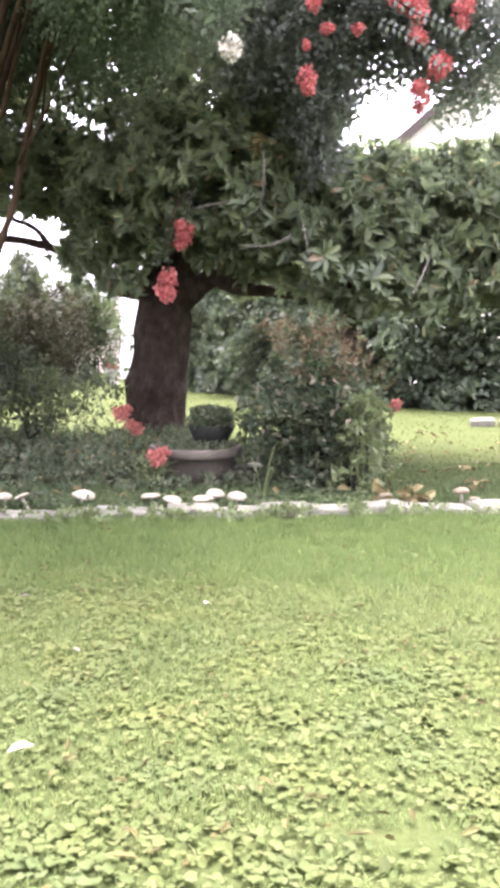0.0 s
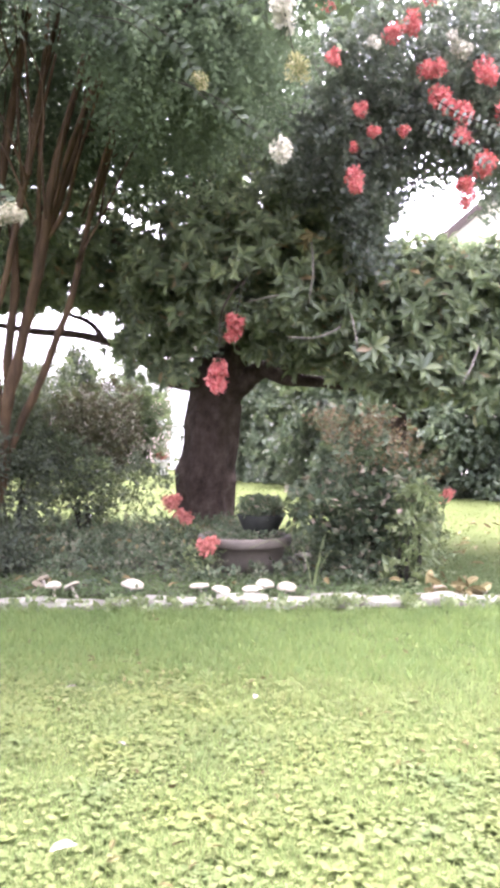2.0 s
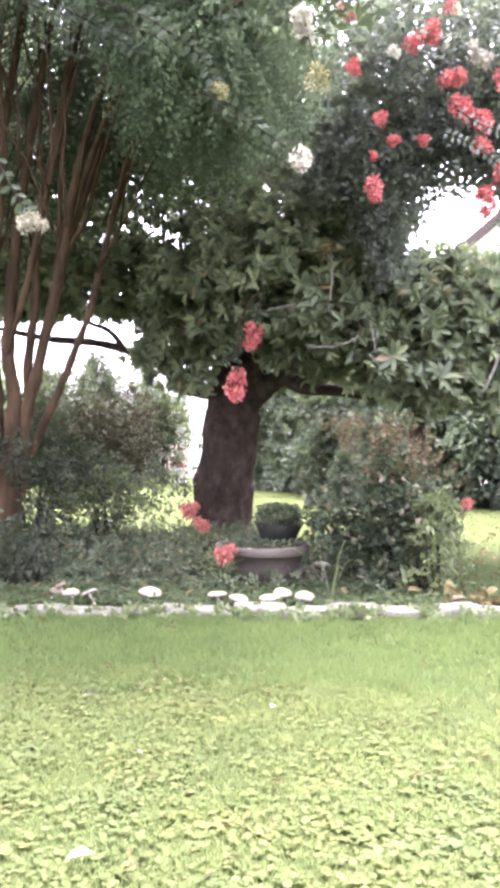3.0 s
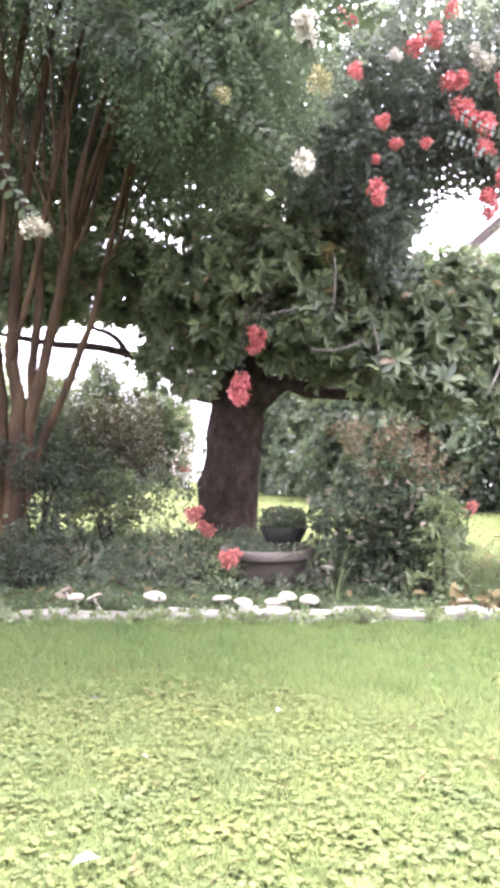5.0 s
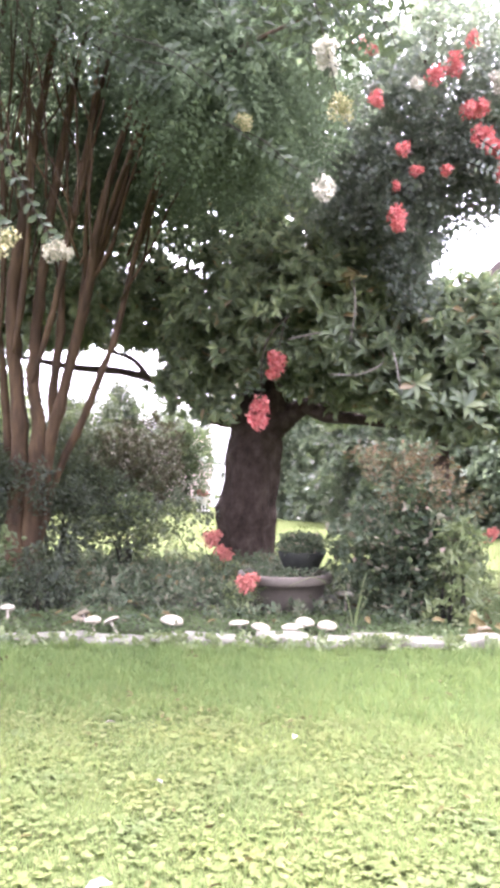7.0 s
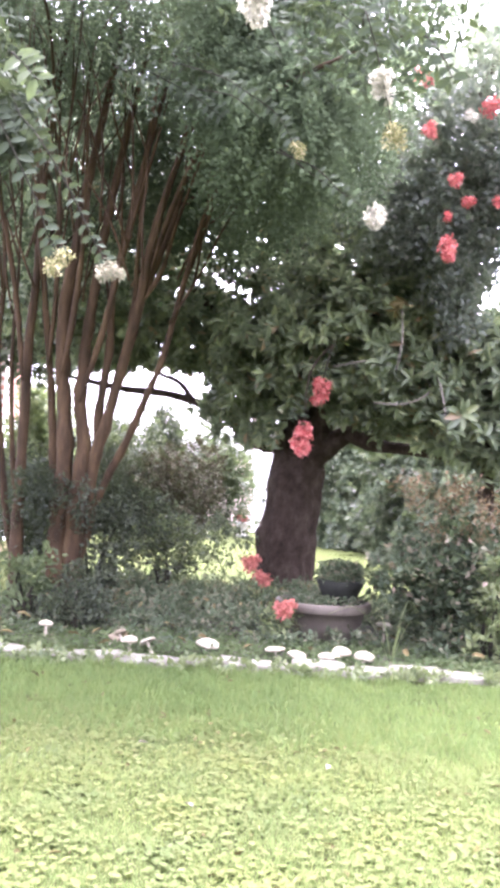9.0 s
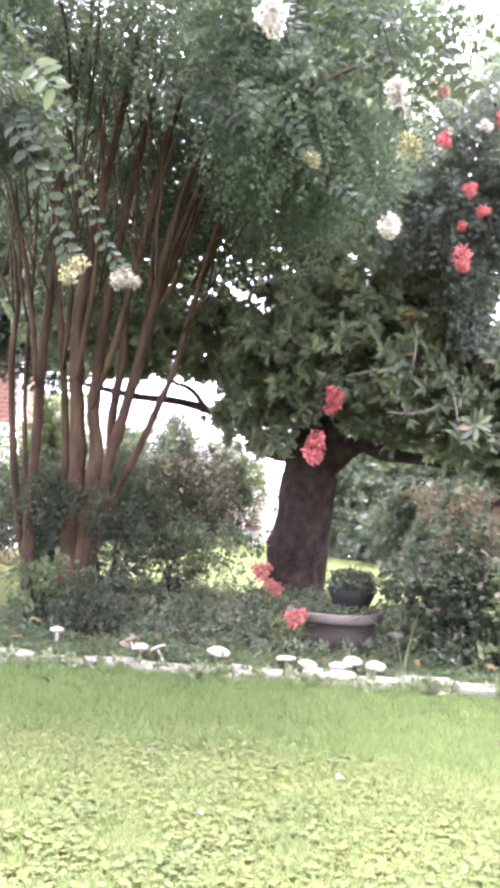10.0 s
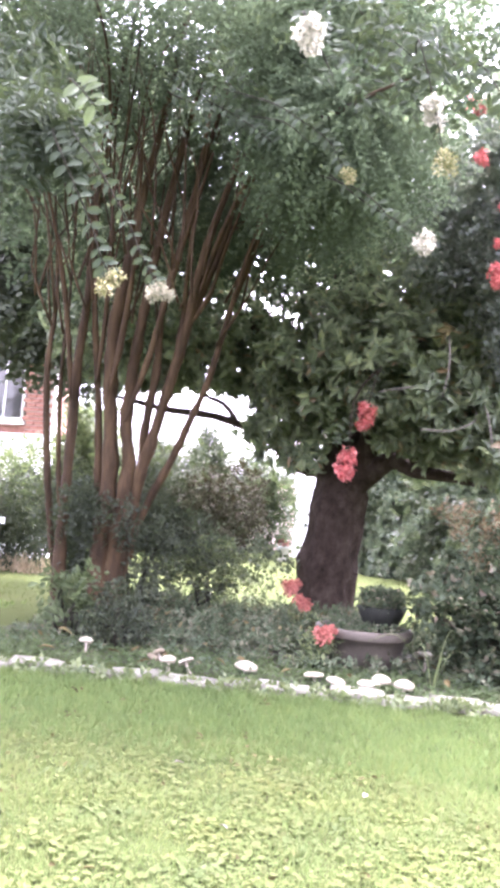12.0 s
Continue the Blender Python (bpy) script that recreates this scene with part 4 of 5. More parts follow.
bush("leafy_shrub", (1.26, 7.2, 0.02), [(0, 0, 0.25, 0.16, 0.2, 0.25, 46), (0.06, 0, 0.6, 0.16, 0.18, 0.22, 60), (-0.12, -0.1, 0.08, 0.2, 0.2, 0.08, 26)],
     M_LIGHTLEAF, "fresh green broad-leaved shrub at the foot of the rose bush", "shrub", 6, 0.13, 0.085, 0.5)
speckled = bush("speckled_shrub", (-2.0, 9.6, 0.03), [(0, 0, 0.6, 0.5, 0.4, 0.25, 60), (0.5, -0.1, 0.75, 0.45, 0.3, 0.16, 45), (-0.4, 0.1, 0.9, 0.45, 0.4, 0.3, 130), (-0.3, 0, 0.4, 0.45, 0.3, 0.25, 50)],
                M_FARLEAF, "loose low shrub under the tree, leaf tips coloured as if sunlit", "shrub", 6, 0.24, 0.075, 0.6)
# Extra tips in a lighter green paint the sunlight onto this shrub
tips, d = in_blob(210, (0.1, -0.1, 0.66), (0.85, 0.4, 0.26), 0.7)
part("painted_sun_growth", np_mesh("painted_sun_growth", *spray_leaves(tips, d + np.array((0, 0, 0.3)), 6, 0.2, 0.06, 0.6, 0.1)), M_LIGHTLEAF, speckled, "yellow-green leaf tips with sunlight put into their colour")["kind"] = "stuff"
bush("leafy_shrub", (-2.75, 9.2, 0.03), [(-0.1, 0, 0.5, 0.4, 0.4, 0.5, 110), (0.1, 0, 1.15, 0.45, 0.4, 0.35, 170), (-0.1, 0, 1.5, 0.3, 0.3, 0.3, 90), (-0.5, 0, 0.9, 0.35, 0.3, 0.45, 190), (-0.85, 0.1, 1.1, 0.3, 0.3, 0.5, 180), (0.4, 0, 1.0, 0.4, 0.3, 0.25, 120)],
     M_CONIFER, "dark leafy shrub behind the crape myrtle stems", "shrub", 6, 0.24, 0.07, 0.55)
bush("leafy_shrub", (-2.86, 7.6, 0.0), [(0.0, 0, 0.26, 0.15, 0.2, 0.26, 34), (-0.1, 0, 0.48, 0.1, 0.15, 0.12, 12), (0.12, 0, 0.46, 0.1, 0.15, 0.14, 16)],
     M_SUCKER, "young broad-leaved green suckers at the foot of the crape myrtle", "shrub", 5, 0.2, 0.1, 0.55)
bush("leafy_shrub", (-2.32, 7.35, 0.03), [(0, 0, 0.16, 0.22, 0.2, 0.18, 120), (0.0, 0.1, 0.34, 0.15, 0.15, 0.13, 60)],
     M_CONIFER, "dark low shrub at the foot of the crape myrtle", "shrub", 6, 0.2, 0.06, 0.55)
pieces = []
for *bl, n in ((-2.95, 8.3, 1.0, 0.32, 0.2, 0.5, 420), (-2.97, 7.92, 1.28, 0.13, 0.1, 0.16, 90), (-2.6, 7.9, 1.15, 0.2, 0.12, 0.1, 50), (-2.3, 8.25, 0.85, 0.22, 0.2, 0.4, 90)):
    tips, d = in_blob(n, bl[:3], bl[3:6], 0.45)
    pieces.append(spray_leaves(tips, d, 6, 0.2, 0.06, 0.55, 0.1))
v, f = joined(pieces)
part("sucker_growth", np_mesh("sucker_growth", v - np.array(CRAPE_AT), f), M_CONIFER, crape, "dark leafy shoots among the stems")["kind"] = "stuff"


def hedge():
    ob = empty("hedge", (0, 0, 0), "tall overgrown evergreen hedge behind the lawn", "hedge")
    line = np.array([(-0.5, 23.5), (0.8, 22.3), (2.2, 19.5), (3.6, 17.6), (5.4, 16.6), (8.5, 15.5), (13, 14.5)])
    tips, outs = [], []
    seg = np.linalg.norm(np.diff(line, axis=0), axis=1)
    for k in range(11000):
        s = rng.random() * seg.sum()
        j = min(int(np.searchsorted(np.cumsum(seg), s)), len(seg) - 1)
        q = (s - (np.cumsum(seg)[j] - seg[j])) / seg[j]
        p = line[j] + (line[j + 1] - line[j]) * q
        h = 4.3 + 0.9 * noise.noise(Vector((p[0] * 0.7, p[1] * 0.7, 5)))
        z = h * rng.random() ** 0.9
        bulge = 0.5 * noise.noise(Vector((p[0] * 1.1, p[1] * 1.1, z * 1.1))) + 0.5 * (1 - (z / h) ** 2)
        t = unit(line[j + 1] - line[j])
        nrm = np.array((t[1], -t[0]))
        nrm = nrm * (1 if nrm[1] < 0 else -1)
        pos = p + nrm * (bulge + rng.random() * 0.35 - 0.2)
        tips.append((pos[0], pos[1], z))
        outs.append((nrm[0], nrm[1], 0.4))
    v, f = spray_leaves(np.array(tips), np.array(outs), 9, 0.29, 0.14, 0.62, 0.2, FOLD)
    v[:, 2] = np.maximum(v[:, 2], 0.0)
    part("foliage", np_mesh("foliage", v, f), M_HEDGE, ob)["kind"] = "stuff"
    core = []
    for j in range(len(line) - 1):
        a, b = line[j], line[j + 1]
        nrm = unit(np.array((-(b - a)[1], (b - a)[0])))
        nrm = nrm * (1 if nrm[1] > 0 else -1) * 0.15
        core.append((a[0] + nrm[0], a[1] + nrm[1], 0))
    for x, y, _ in core:
        part("stem", np_mesh("stem", *tube([(x, y, -0.05), (x + 0.1, y, 1.2), (x - 0.1, y + 0.1, 2.8)], [0.07, 0.05, 0.02], 4, 8, 0.2), True), M_TWIG, ob)
    # Filler leaves close gaps; their darker colour stands for shade inside the hedge
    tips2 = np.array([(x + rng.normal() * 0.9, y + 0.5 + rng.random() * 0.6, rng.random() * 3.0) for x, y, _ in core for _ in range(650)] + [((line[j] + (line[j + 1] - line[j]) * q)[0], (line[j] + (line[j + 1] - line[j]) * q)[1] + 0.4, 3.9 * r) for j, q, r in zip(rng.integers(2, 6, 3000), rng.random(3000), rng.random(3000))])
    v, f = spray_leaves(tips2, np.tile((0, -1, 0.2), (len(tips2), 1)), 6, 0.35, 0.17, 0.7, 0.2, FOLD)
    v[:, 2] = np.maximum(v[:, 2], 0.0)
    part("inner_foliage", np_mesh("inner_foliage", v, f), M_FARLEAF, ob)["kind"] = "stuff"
    return ob


hedge()


def conifer(place, height, radius, material, label):
    ob = empty("conifer", place, label, "conifer")
    part("trunk", np_mesh("trunk", *tube([(0, 0, -0.05), (0, 0, height * 0.5), (0, 0, height * 0.97)], [0.09, 0.06, 0.01], 6, 10, 0.1), True), M_BARK, ob)
    n = 2400
    z = height * (1 - np.sqrt(rng.random(n))) * 0.98
    a = rng.random(n) * 6.283
    r = radius * (1 - z / height) ** 0.85 * (0.55 + 0.45 * rng.random(n)) * (1 + 0.25 * np.sin(a * 5 + z * 4))
    tips = np.stack([r * np.cos(a), r * np.sin(a), z + 0.05], 1)
    out = np.stack([np.cos(a) * 0.6, np.sin(a) * 0.6, np.ones(n)], 1)
    part("foliage", np_mesh("foliage", *spray_leaves(tips, out, 7, 0.36, 0.16, 0.42, -0.2, FOLD)), material, ob)["kind"] = "stuff"
    return ob


conifer((-5.65, 26.0, 0), 3.9, 1.35, M_CONIFER, "pointed dark green conifer at the far side of the lawn")
conifer((-7.3, 26.5, 0), 3.4, 1.4, M_CONIFER, "small rounded conifer beside the taller one")
FAR = [("leafy_shrub", (-6.7, 24.6, 0), 3.7, 1.4, M_CONIFER, "rounded dark green shrub across the lawn"),
       ("maple_shrub", (-4.75, 24.2, 0), 2.8, 1.35, M_MAPLE, "reddish-brown leaved shrub across the lawn"),
       ("leafy_shrub", (-3.55, 26.3, 0), 3.2, 0.75, M_SUCKER, "yellow-green shrub beside the white house"),
       ("leafy_shrub", (-4.5, 26.8, 0), 3.8, 0.95, M_FARLEAF, "dark green shrub behind the reddish one"),
       ("leafy_shrub", (-7.3, 20.0, 0), 3.5, 0.9, M_LIGHTLEAF, "tall sunlit light green shrub across the lawn"),
       ("leafy_shrub", (-8.6, 22.5, 0), 2.6, 1.5, M_FARLEAF, "broad dark green shrub near the brick house"),
       ("leafy_shrub", (-6.95, 14.7, 0), 1.75, 1.25, M_CONIFER, "dark green shrub near the brick house"),
       ("leafy_shrub", (-7.3, 15.9, 0), 2.5, 1.0, M_LIGHTLEAF, "sunlit light green shrub below the brick wall"),
       ("leafy_shrub", (-5.75, 15.4, 0), 3.5, 0.5, M_LIGHTLEAF, "sunlit light green shrub beyond the crape myrtle"),
       ("leafy_shrub", (-9.4, 15.8, 0), 2.0, 1.1, M_LIGHTLEAF, "sunlit light green shrub in front of the brick house")]
for name, p, h, r, mat, label in FAR:
    bush(name, p, [(0, 0, h * 0.4, r, r * 0.8, h * 0.42, 480), (r * 0.4, -0.1, h * 0.65, r * 0.6, r * 0.6, h * 0.35, 260), (-r * 0.45, 0, h * 0.6, r * 0.6, r * 0.6, h * 0.35, 260)],
         mat, label, "shrub", 6, 0.28, 0.11, 0.6, form=FOLD)


def back_tree(place, blobs, label):
    ob = empty("tree", place, label, "tree")
    part("trunk", np_mesh("trunk", *tube([(0, 0, -0.1), (0.1, 0, 1.5), (0, 0, 3.5), (0.2, 0, 6)], [0.22, 0.17, 0.14, 0.05], 6, 14, 0.15), True), M_BARK, ob)
    for k in range(5):
        b = blobs[k % len(blobs)]
        part("limb", np_mesh("limb", *tube([(0.05, 0, 2.6 + 0.3 * k), (b[0] * 0.5, b[1] * 0.5, b[2] - 0.4), (b[0], b[1], b[2])], [0.1, 0.07, 0.02], 6, 8, 0.15), True), M_BARK, ob)
    pieces = []
    for *b, n in blobs:
        tips, d = in_blob(n, b[:3], b[3:6], 0.5)
        pieces.append(spray_leaves(tips, d, 8, 0.4, 0.16, 0.55, 0.3, FOLD))
    part("crown", np_mesh("crown", *joined(pieces)), M_FARLEAF, ob)["kind"] = "stuff"
    return ob


# The last two crown clumps are added to shade the lawn at the left
back_tree((-7.0, 12.6, 0), [(0, 0, 5.4, 2.2, 1.6, 1.7, 1000), (1.3, 0.3, 5.0, 1.4, 1.2, 1.3, 800), (-2.0, 0, 5.2, 1.6, 1.4, 1.5, 1000), (0.4, 0.2, 7.6, 3.0, 1.8, 1.5, 700), (-3.0, 0, 7.0, 1.8, 1.5, 1.6, 450), (-0.8, -0.5, 3.9, 1.3, 1.0, 0.6, 400), (2.0, -0.3, 4.1, 1.3, 1.0, 0.9, 600), (-2.4, -0.6, 4.0, 1.4, 1.0, 0.9, 500), (2.3, 1.0, 8.4, 2.4, 2.2, 0.8, 400), (2.4, -1.0, 6.3, 1.4, 1.5, 0.7, 350)],
          "dark leafy tree beside the brick house")


# ---- bed planting ----
def cover():
    ob = empty("ground_cover", (0, 0, 0), "grey-green trailing ground cover with dry leaves in the bed", "ground cover", kind="stuff")
    n = 6500
    x, y = rng.uniform(-3.9, 1.2, n), rng.uniform(6.55, 10.6, n)
    keep = np.array([noise.noise(Vector((a * 1.3, b * 1.3, 2))) > (-0.3 if a < -0.3 else -0.05) for a, b in zip(x, y)]) & (x > -3.2 - 0.5 * (y < 7.1)) & ((y > 7.6) | (rng.random(n) < np.clip((y - 6.7) * 0.6, 0.03, 1)))
    x, y = x[keep], y[keep]
    h = 0.05 + 0.2 * rng.random(len(x)) * np.clip((y - 6.9) * 0.8, 0.2, 1)
    v, f = spray_leaves(np.stack([x, y, h], 1), np.stack([rng.normal(size=len(x)) * 0.5, rng.normal(size=len(x)) * 0.5 - 0.3, np.full(len(x), 0.5)], 1), 5, 0.14, 0.055, 0.6, 0.1)
    v[:, 2] = np.maximum(v[:, 2], 0.03)
    part("leaf_carpet", np_mesh("leaf_carpet", v, f), M_COVER, ob)["kind"] = "stuff"
    m = 80
    p = np.stack([rng.uniform(-3.3, 1.6, m), rng.uniform(6.6, 9.8, m), np.full(m, 0.075) + 0.03 * rng.random(m)], 1)
    v, f = leaves(p, rng.normal(size=(m, 3)) * (1, 1, 0.25), np.array((0, 0, 1)) + rng.normal(size=(m, 3)) * 0.35, 0.09 + 0.06 * rng.random(m), 0.05, LONG)
    m = 150
    p = np.stack([rng.uniform(-3.3, -0.3, m), rng.uniform(7.9, 10.2, m), 0.16 + 0.1 * rng.random(m)], 1)
    v, f = joined([(v, f), leaves(p, rng.normal(size=(m, 3)), rng.normal(size=(m, 3)) + (0, -0.6, 0.6), 0.06 + 0.05 * rng.random(m), 0.035, LONG)])
    part("leaf_litter", np_mesh("leaf_litter", v, f), M_DEAD, ob, "curled dry brown leaves")["kind"] = "stuff"
    return ob


cover()

# Low green growth over the front of the bed
n = 4200
p = np.stack([rng.uniform(-3.8, 1.3, n), rng.uniform(6.5, 7.6, n), 0.03 + 0.03 * rng.random(n)], 1)
v, f = leaves(p, rng.normal(size=(n, 3)) * (1, 1, 0.4), np.array((0, -0.2, 1.0)) + rng.normal(size=(n, 3)) * 0.4, 0.04 + 0.03 * rng.random(n), 0.025, SMALL)
tagged(part("low_weeds", np_mesh("low_weeds", v, f), M_BEDGRASS), "low dark green weeds covering the bed soil", "weeds", kind="stuff")

# Creeping weeds over the stones
n = 900
x = rng.uniform(-3.8, 2.8, n)
p = np.stack([x, 6.17 + 0.085 * np.minimum(x, 1.0) + 0.07 * rng.normal(size=n), 0.015 + 0.04 * rng.random(n)], 1)
p = p[[noise.noise(Vector((a * 2.2, 4, 0))) > -0.25 + 0.5 * rng.random() for a in p[:, 0] * 2.3]]
n = len(p)
v, f = spray_leaves(p, np.stack([rng.normal(size=n), rng.normal(size=n) * 0.5 - 0.3, np.full(n, 0.5)], 1), 5, 0.085, 0.048, 0.75, 0)
v[:, 2] = np.maximum(v[:, 2], 0.01)
tagged(part("creeping_weeds", np_mesh("creeping_weeds", v, f), M_LIGHTLEAF), "small green weeds creeping over the edging stones", "weeds", kind="stuff")


# ---- edging stones ----
def stone_mesh(length, depth, height, seed):
    bm = bmesh.new()
    bmesh.ops.create_cube(bm, size=1)
    bmesh.ops.subdivide_edges(bm, edges=bm.edges[:], cuts=3, use_grid_fill=True)
    for v in bm.verts:
        q = v.co.copy()
        big = max(abs(q.x), abs(q.y), abs(q.z)) * 2
        round_ = q.normalized() * 0.62
        q = q.lerp(round_, 0.14)
        q *= 1 + 0.15 * noise.noise(q * 2.3 + Vector((seed * 5.1, 0, 0))) * big
        v.co = Vector((q.x * length, q.y * depth, q.z * height))
    for f in bm.faces:
        f.smooth = True
    me = bpy.data.meshes.new("edging_stone")
    bm.to_mesh(me)
    bm.free()
    me.materials.append(M_STONE)
    return me


def edging_y(x):
    return 6.34 + 0.085 * min(x, 1.0)


stone_meshes = [stone_mesh(l, 0.24, h, k) for k, (l, h) in enumerate(((0.36, 0.13), (0.46, 0.12), (0.3, 0.14), (0.52, 0.12), (0.4, 0.15), (0.33, 0.11)))]
x, k = -4.3, 0
while x < 3.4:
    me = stone_meshes[k * 7 % 6]
    w = (0.36, 0.46, 0.3, 0.52, 0.4, 0.33)[k * 7 % 6]
    ob = tagged(new("edging_stone", me), "pale rough limestone block edging the flower bed", "edging stone", "edging stones")
    ob.matrix_world = pose(x + w / 2, edging_y(x) + random.uniform(-0.02, 0.02), -0.002 + random.uniform(-0.012, 0.006), random.uniform(-4, 4), random.uniform(-3, 3), random.uniform(-6, 6) + (180 if k % 2 else 0))
    x += w * random.uniform(0.95, 1.03)
    k += 1
for px, py, s in ((1.72, 6.72, 0.6), (4.3, 13.2, 1.2), (4.75, 13.0, 1.3), (5.2, 12.9, 1.2)):
    ob = tagged(new("stone", stone_meshes[2]), "loose pale stone lying beside the bed edging", "stone", "loose stones")
    ob.matrix_world = pose(px, py, 0.03, 0, 5, 40 * px) @ Matrix.Diagonal((s, s, s, 1))


# ---- mushrooms ----
def mushroom(place, r, h, flat, lean, brown=False, seed=0):
    ob = empty("mushroom", place, "large white parasol mushroom in the flower bed" if not brown else "withered brown mushroom in the flower bed", "mushroom", "mushrooms")
    ob.rotation_euler = (radians(lean * 0.5), radians(lean), 0)
    rise = r * (0.62, 0.26, 0.55)[flat]
    prof = [(0.012, h - 0.004)] + [(r * 0.55, h - 0.006), (r * 0.96, h - 0.012), (r, h)] + [(r * math.cos(a) ** (1.9 if flat == 2 else 1), h + rise * math.sin(a)) for a in (0.25, 0.55, 0.85, 1.1, 1.35)] + [(0.004, h + rise * 1.03)]
    v, f = lathe(prof, 22, 0.3, seed)
    part("cap", np_mesh("cap", v, f, True), M_CAPBROWN if brown else M_CAP, ob)
    v, f = lathe([(0.017, -0.06), (0.016, 0.02), (0.012, h * 0.5), (0.011, h - 0.004)], 12, 0.1, seed)
    part("stalk", np_mesh("stalk", v, f, True), M_STALK, ob)
    return ob


MUSH = [(-1.63, 6.62, 0.066, 0.09, 0, 4), (-1.45, 6.6, 0.075, 0.105, 1, -28), (-1.03, 6.68, 0.105, 0.09, 2, 7), (-0.48, 6.7, 0.085, 0.08, 1, -4),
        (-0.32, 6.66, 0.09, 0.06, 1, 12), (-0.07, 6.68, 0.1, 0.06, 1, 0), (0.02, 6.76, 0.085, 0.08, 0, 3), (0.2, 6.7, 0.09, 0.065, 0, 5), (-2.42, 6.9, 0.066, 0.13, 2, 0), (0.4, 7.8, 0.09, 0.17, 1, 3)]
for k, (mx, my, r, h, flat, lean) in enumerate(MUSH):
    mushroom((mx, my, 0.0), r * 0.88, h, flat, lean, seed=k)
mushroom((-1.72, 6.78, 0.02), 0.05, 0.1, 0, -30, True, 20)
mushroom((-1.82, 6.76, 0.02), 0.05, 0.07, 1, 25, True, 21)
mushroom((1.4, 6.68, 0.0), 0.06, 0.07, 0, 6, True, 22)
mushroom((2.05, 6.72, 0.0), 0.06, 0.1, 0, -5, True, 23)
mushroom((2.12, 6.6, 0.0), 0.05, 0.05, 0, 8, True, 24)


# ---- planter ----
def planter():
    ob = empty("planter", (-0.15, 7.75, 0.03), "wide brown clay planter filled with low green plants", "planter")
    prof = [(0.24, 0), (0.27, 0.02), (0.3, 0.12), (0.325, 0.225), (0.335, 0.23), (0.365, 0.235), (0.372, 0.25), (0.372, 0.305), (0.362, 0.318), (0.34, 0.318), (0.325, 0.305), (0.31, 0.25), (0.3, 0.24)]
    v, f = lathe(prof, 48, 0.02)
    part("pot", np_mesh("pot", v, f, True), M_POT, ob, "dull brown clay pot with a thick rim")
    v, f = lathe([(0.02, 0.235), (0.303, 0.24), (0.31, 0.262), (0.2, 0.275), (0.02, 0.28)], 32, 0.05)
    part("soil", np_mesh("soil", v, f, True), M_SOIL, ob)
    n = 110
    a, r = rng.random(n) * 6.283, 0.3 * np.sqrt(rng.random(n))
    v, f = spray_leaves(np.stack([r * np.cos(a), r * np.sin(a), np.full(n, 0.27)], 1), np.stack([np.cos(a) * 0.5, np.sin(a) * 0.5, np.ones(n)], 1), 6, 0.13, 0.045, 0.45, -0.2)
    part("planting", np_mesh("planting", v, f), M_COVER, ob, "low grey-green plants")["kind"] = "stuff"
    return ob


planter().scale = (1.16, 1.16, 1.05)
bowl = empty("potted_shrub", (0.0, 7.85, 0.335), "small clipped shrub in a dark round pot in the planter", "potted plant")
v, f = lathe([(0.1, 0.0), (0.14, 0.02), (0.19, 0.12), (0.225, 0.2), (0.215, 0.212), (0.195, 0.2), (0.02, 0.19)], 28, 0.03)
part("pot", np_mesh("pot", v, f, True), M_DARKPOT, bowl, "dark bowl-shaped pot")
tips, d = in_blob(420, (0, 0, 0.27), (0.22, 0.22, 0.09), 0.45)
part("foliage", np_mesh("foliage", *spray_leaves(tips, d + np.array((0, 0, 0.5)), 6, 0.06, 0.03, 0.65, 0)), M_ROSE, bowl)["kind"] = "stuff"


def strap_plant(place, count, length, label):
    ob = empty("strap_leaf_plant", place, label, "plant")
    habit = ((3.2, 0.85, 1.0), (0.2, 0.3, 1.15), (0.1, 0.55, 0.8), (2.7, 0.35, 0.85), (5.2, 0.5, 0.7))
    for a, lean, s in habit[:count]:
        l = length * s
        pts = path_points([(0, 0, -0.02), (lean * 0.3 * l * math.cos(a), lean * 0.3 * l * math.sin(a), 0.5 * l), (lean * 0.7 * l * math.cos(a), lean * 0.7 * l * math.sin(a), 0.85 * l),
                           (lean * 1.2 * l * math.cos(a), lean * 1.2 * l * math.sin(a), 0.72 * l)], 5)
        wid = np.array((-math.sin(a), math.cos(a), 0)) * 0.012
        w = np.sin(np.linspace(0.45, 1, len(pts)) * math.pi)[:, None]
        v = np.concatenate([pts - wid * w, pts + wid * w, pts + np.array((0, 0, -0.004))])
        m = len(pts)
        f = [(i, i + 1, 2 * m + i + 1, 2 * m + i) for i in range(m - 1)] + [(2 * m + i, 2 * m + i + 1, m + i + 1, m + i) for i in range(m - 1)]
        part("leaf", np_mesh("leaf", v, f, True), M_LIGHTLEAF, ob)
    return ob


strap_plant((0.42, 6.82, 0.01), 5, 0.5, "light green strap-leaved lily beside the planter")


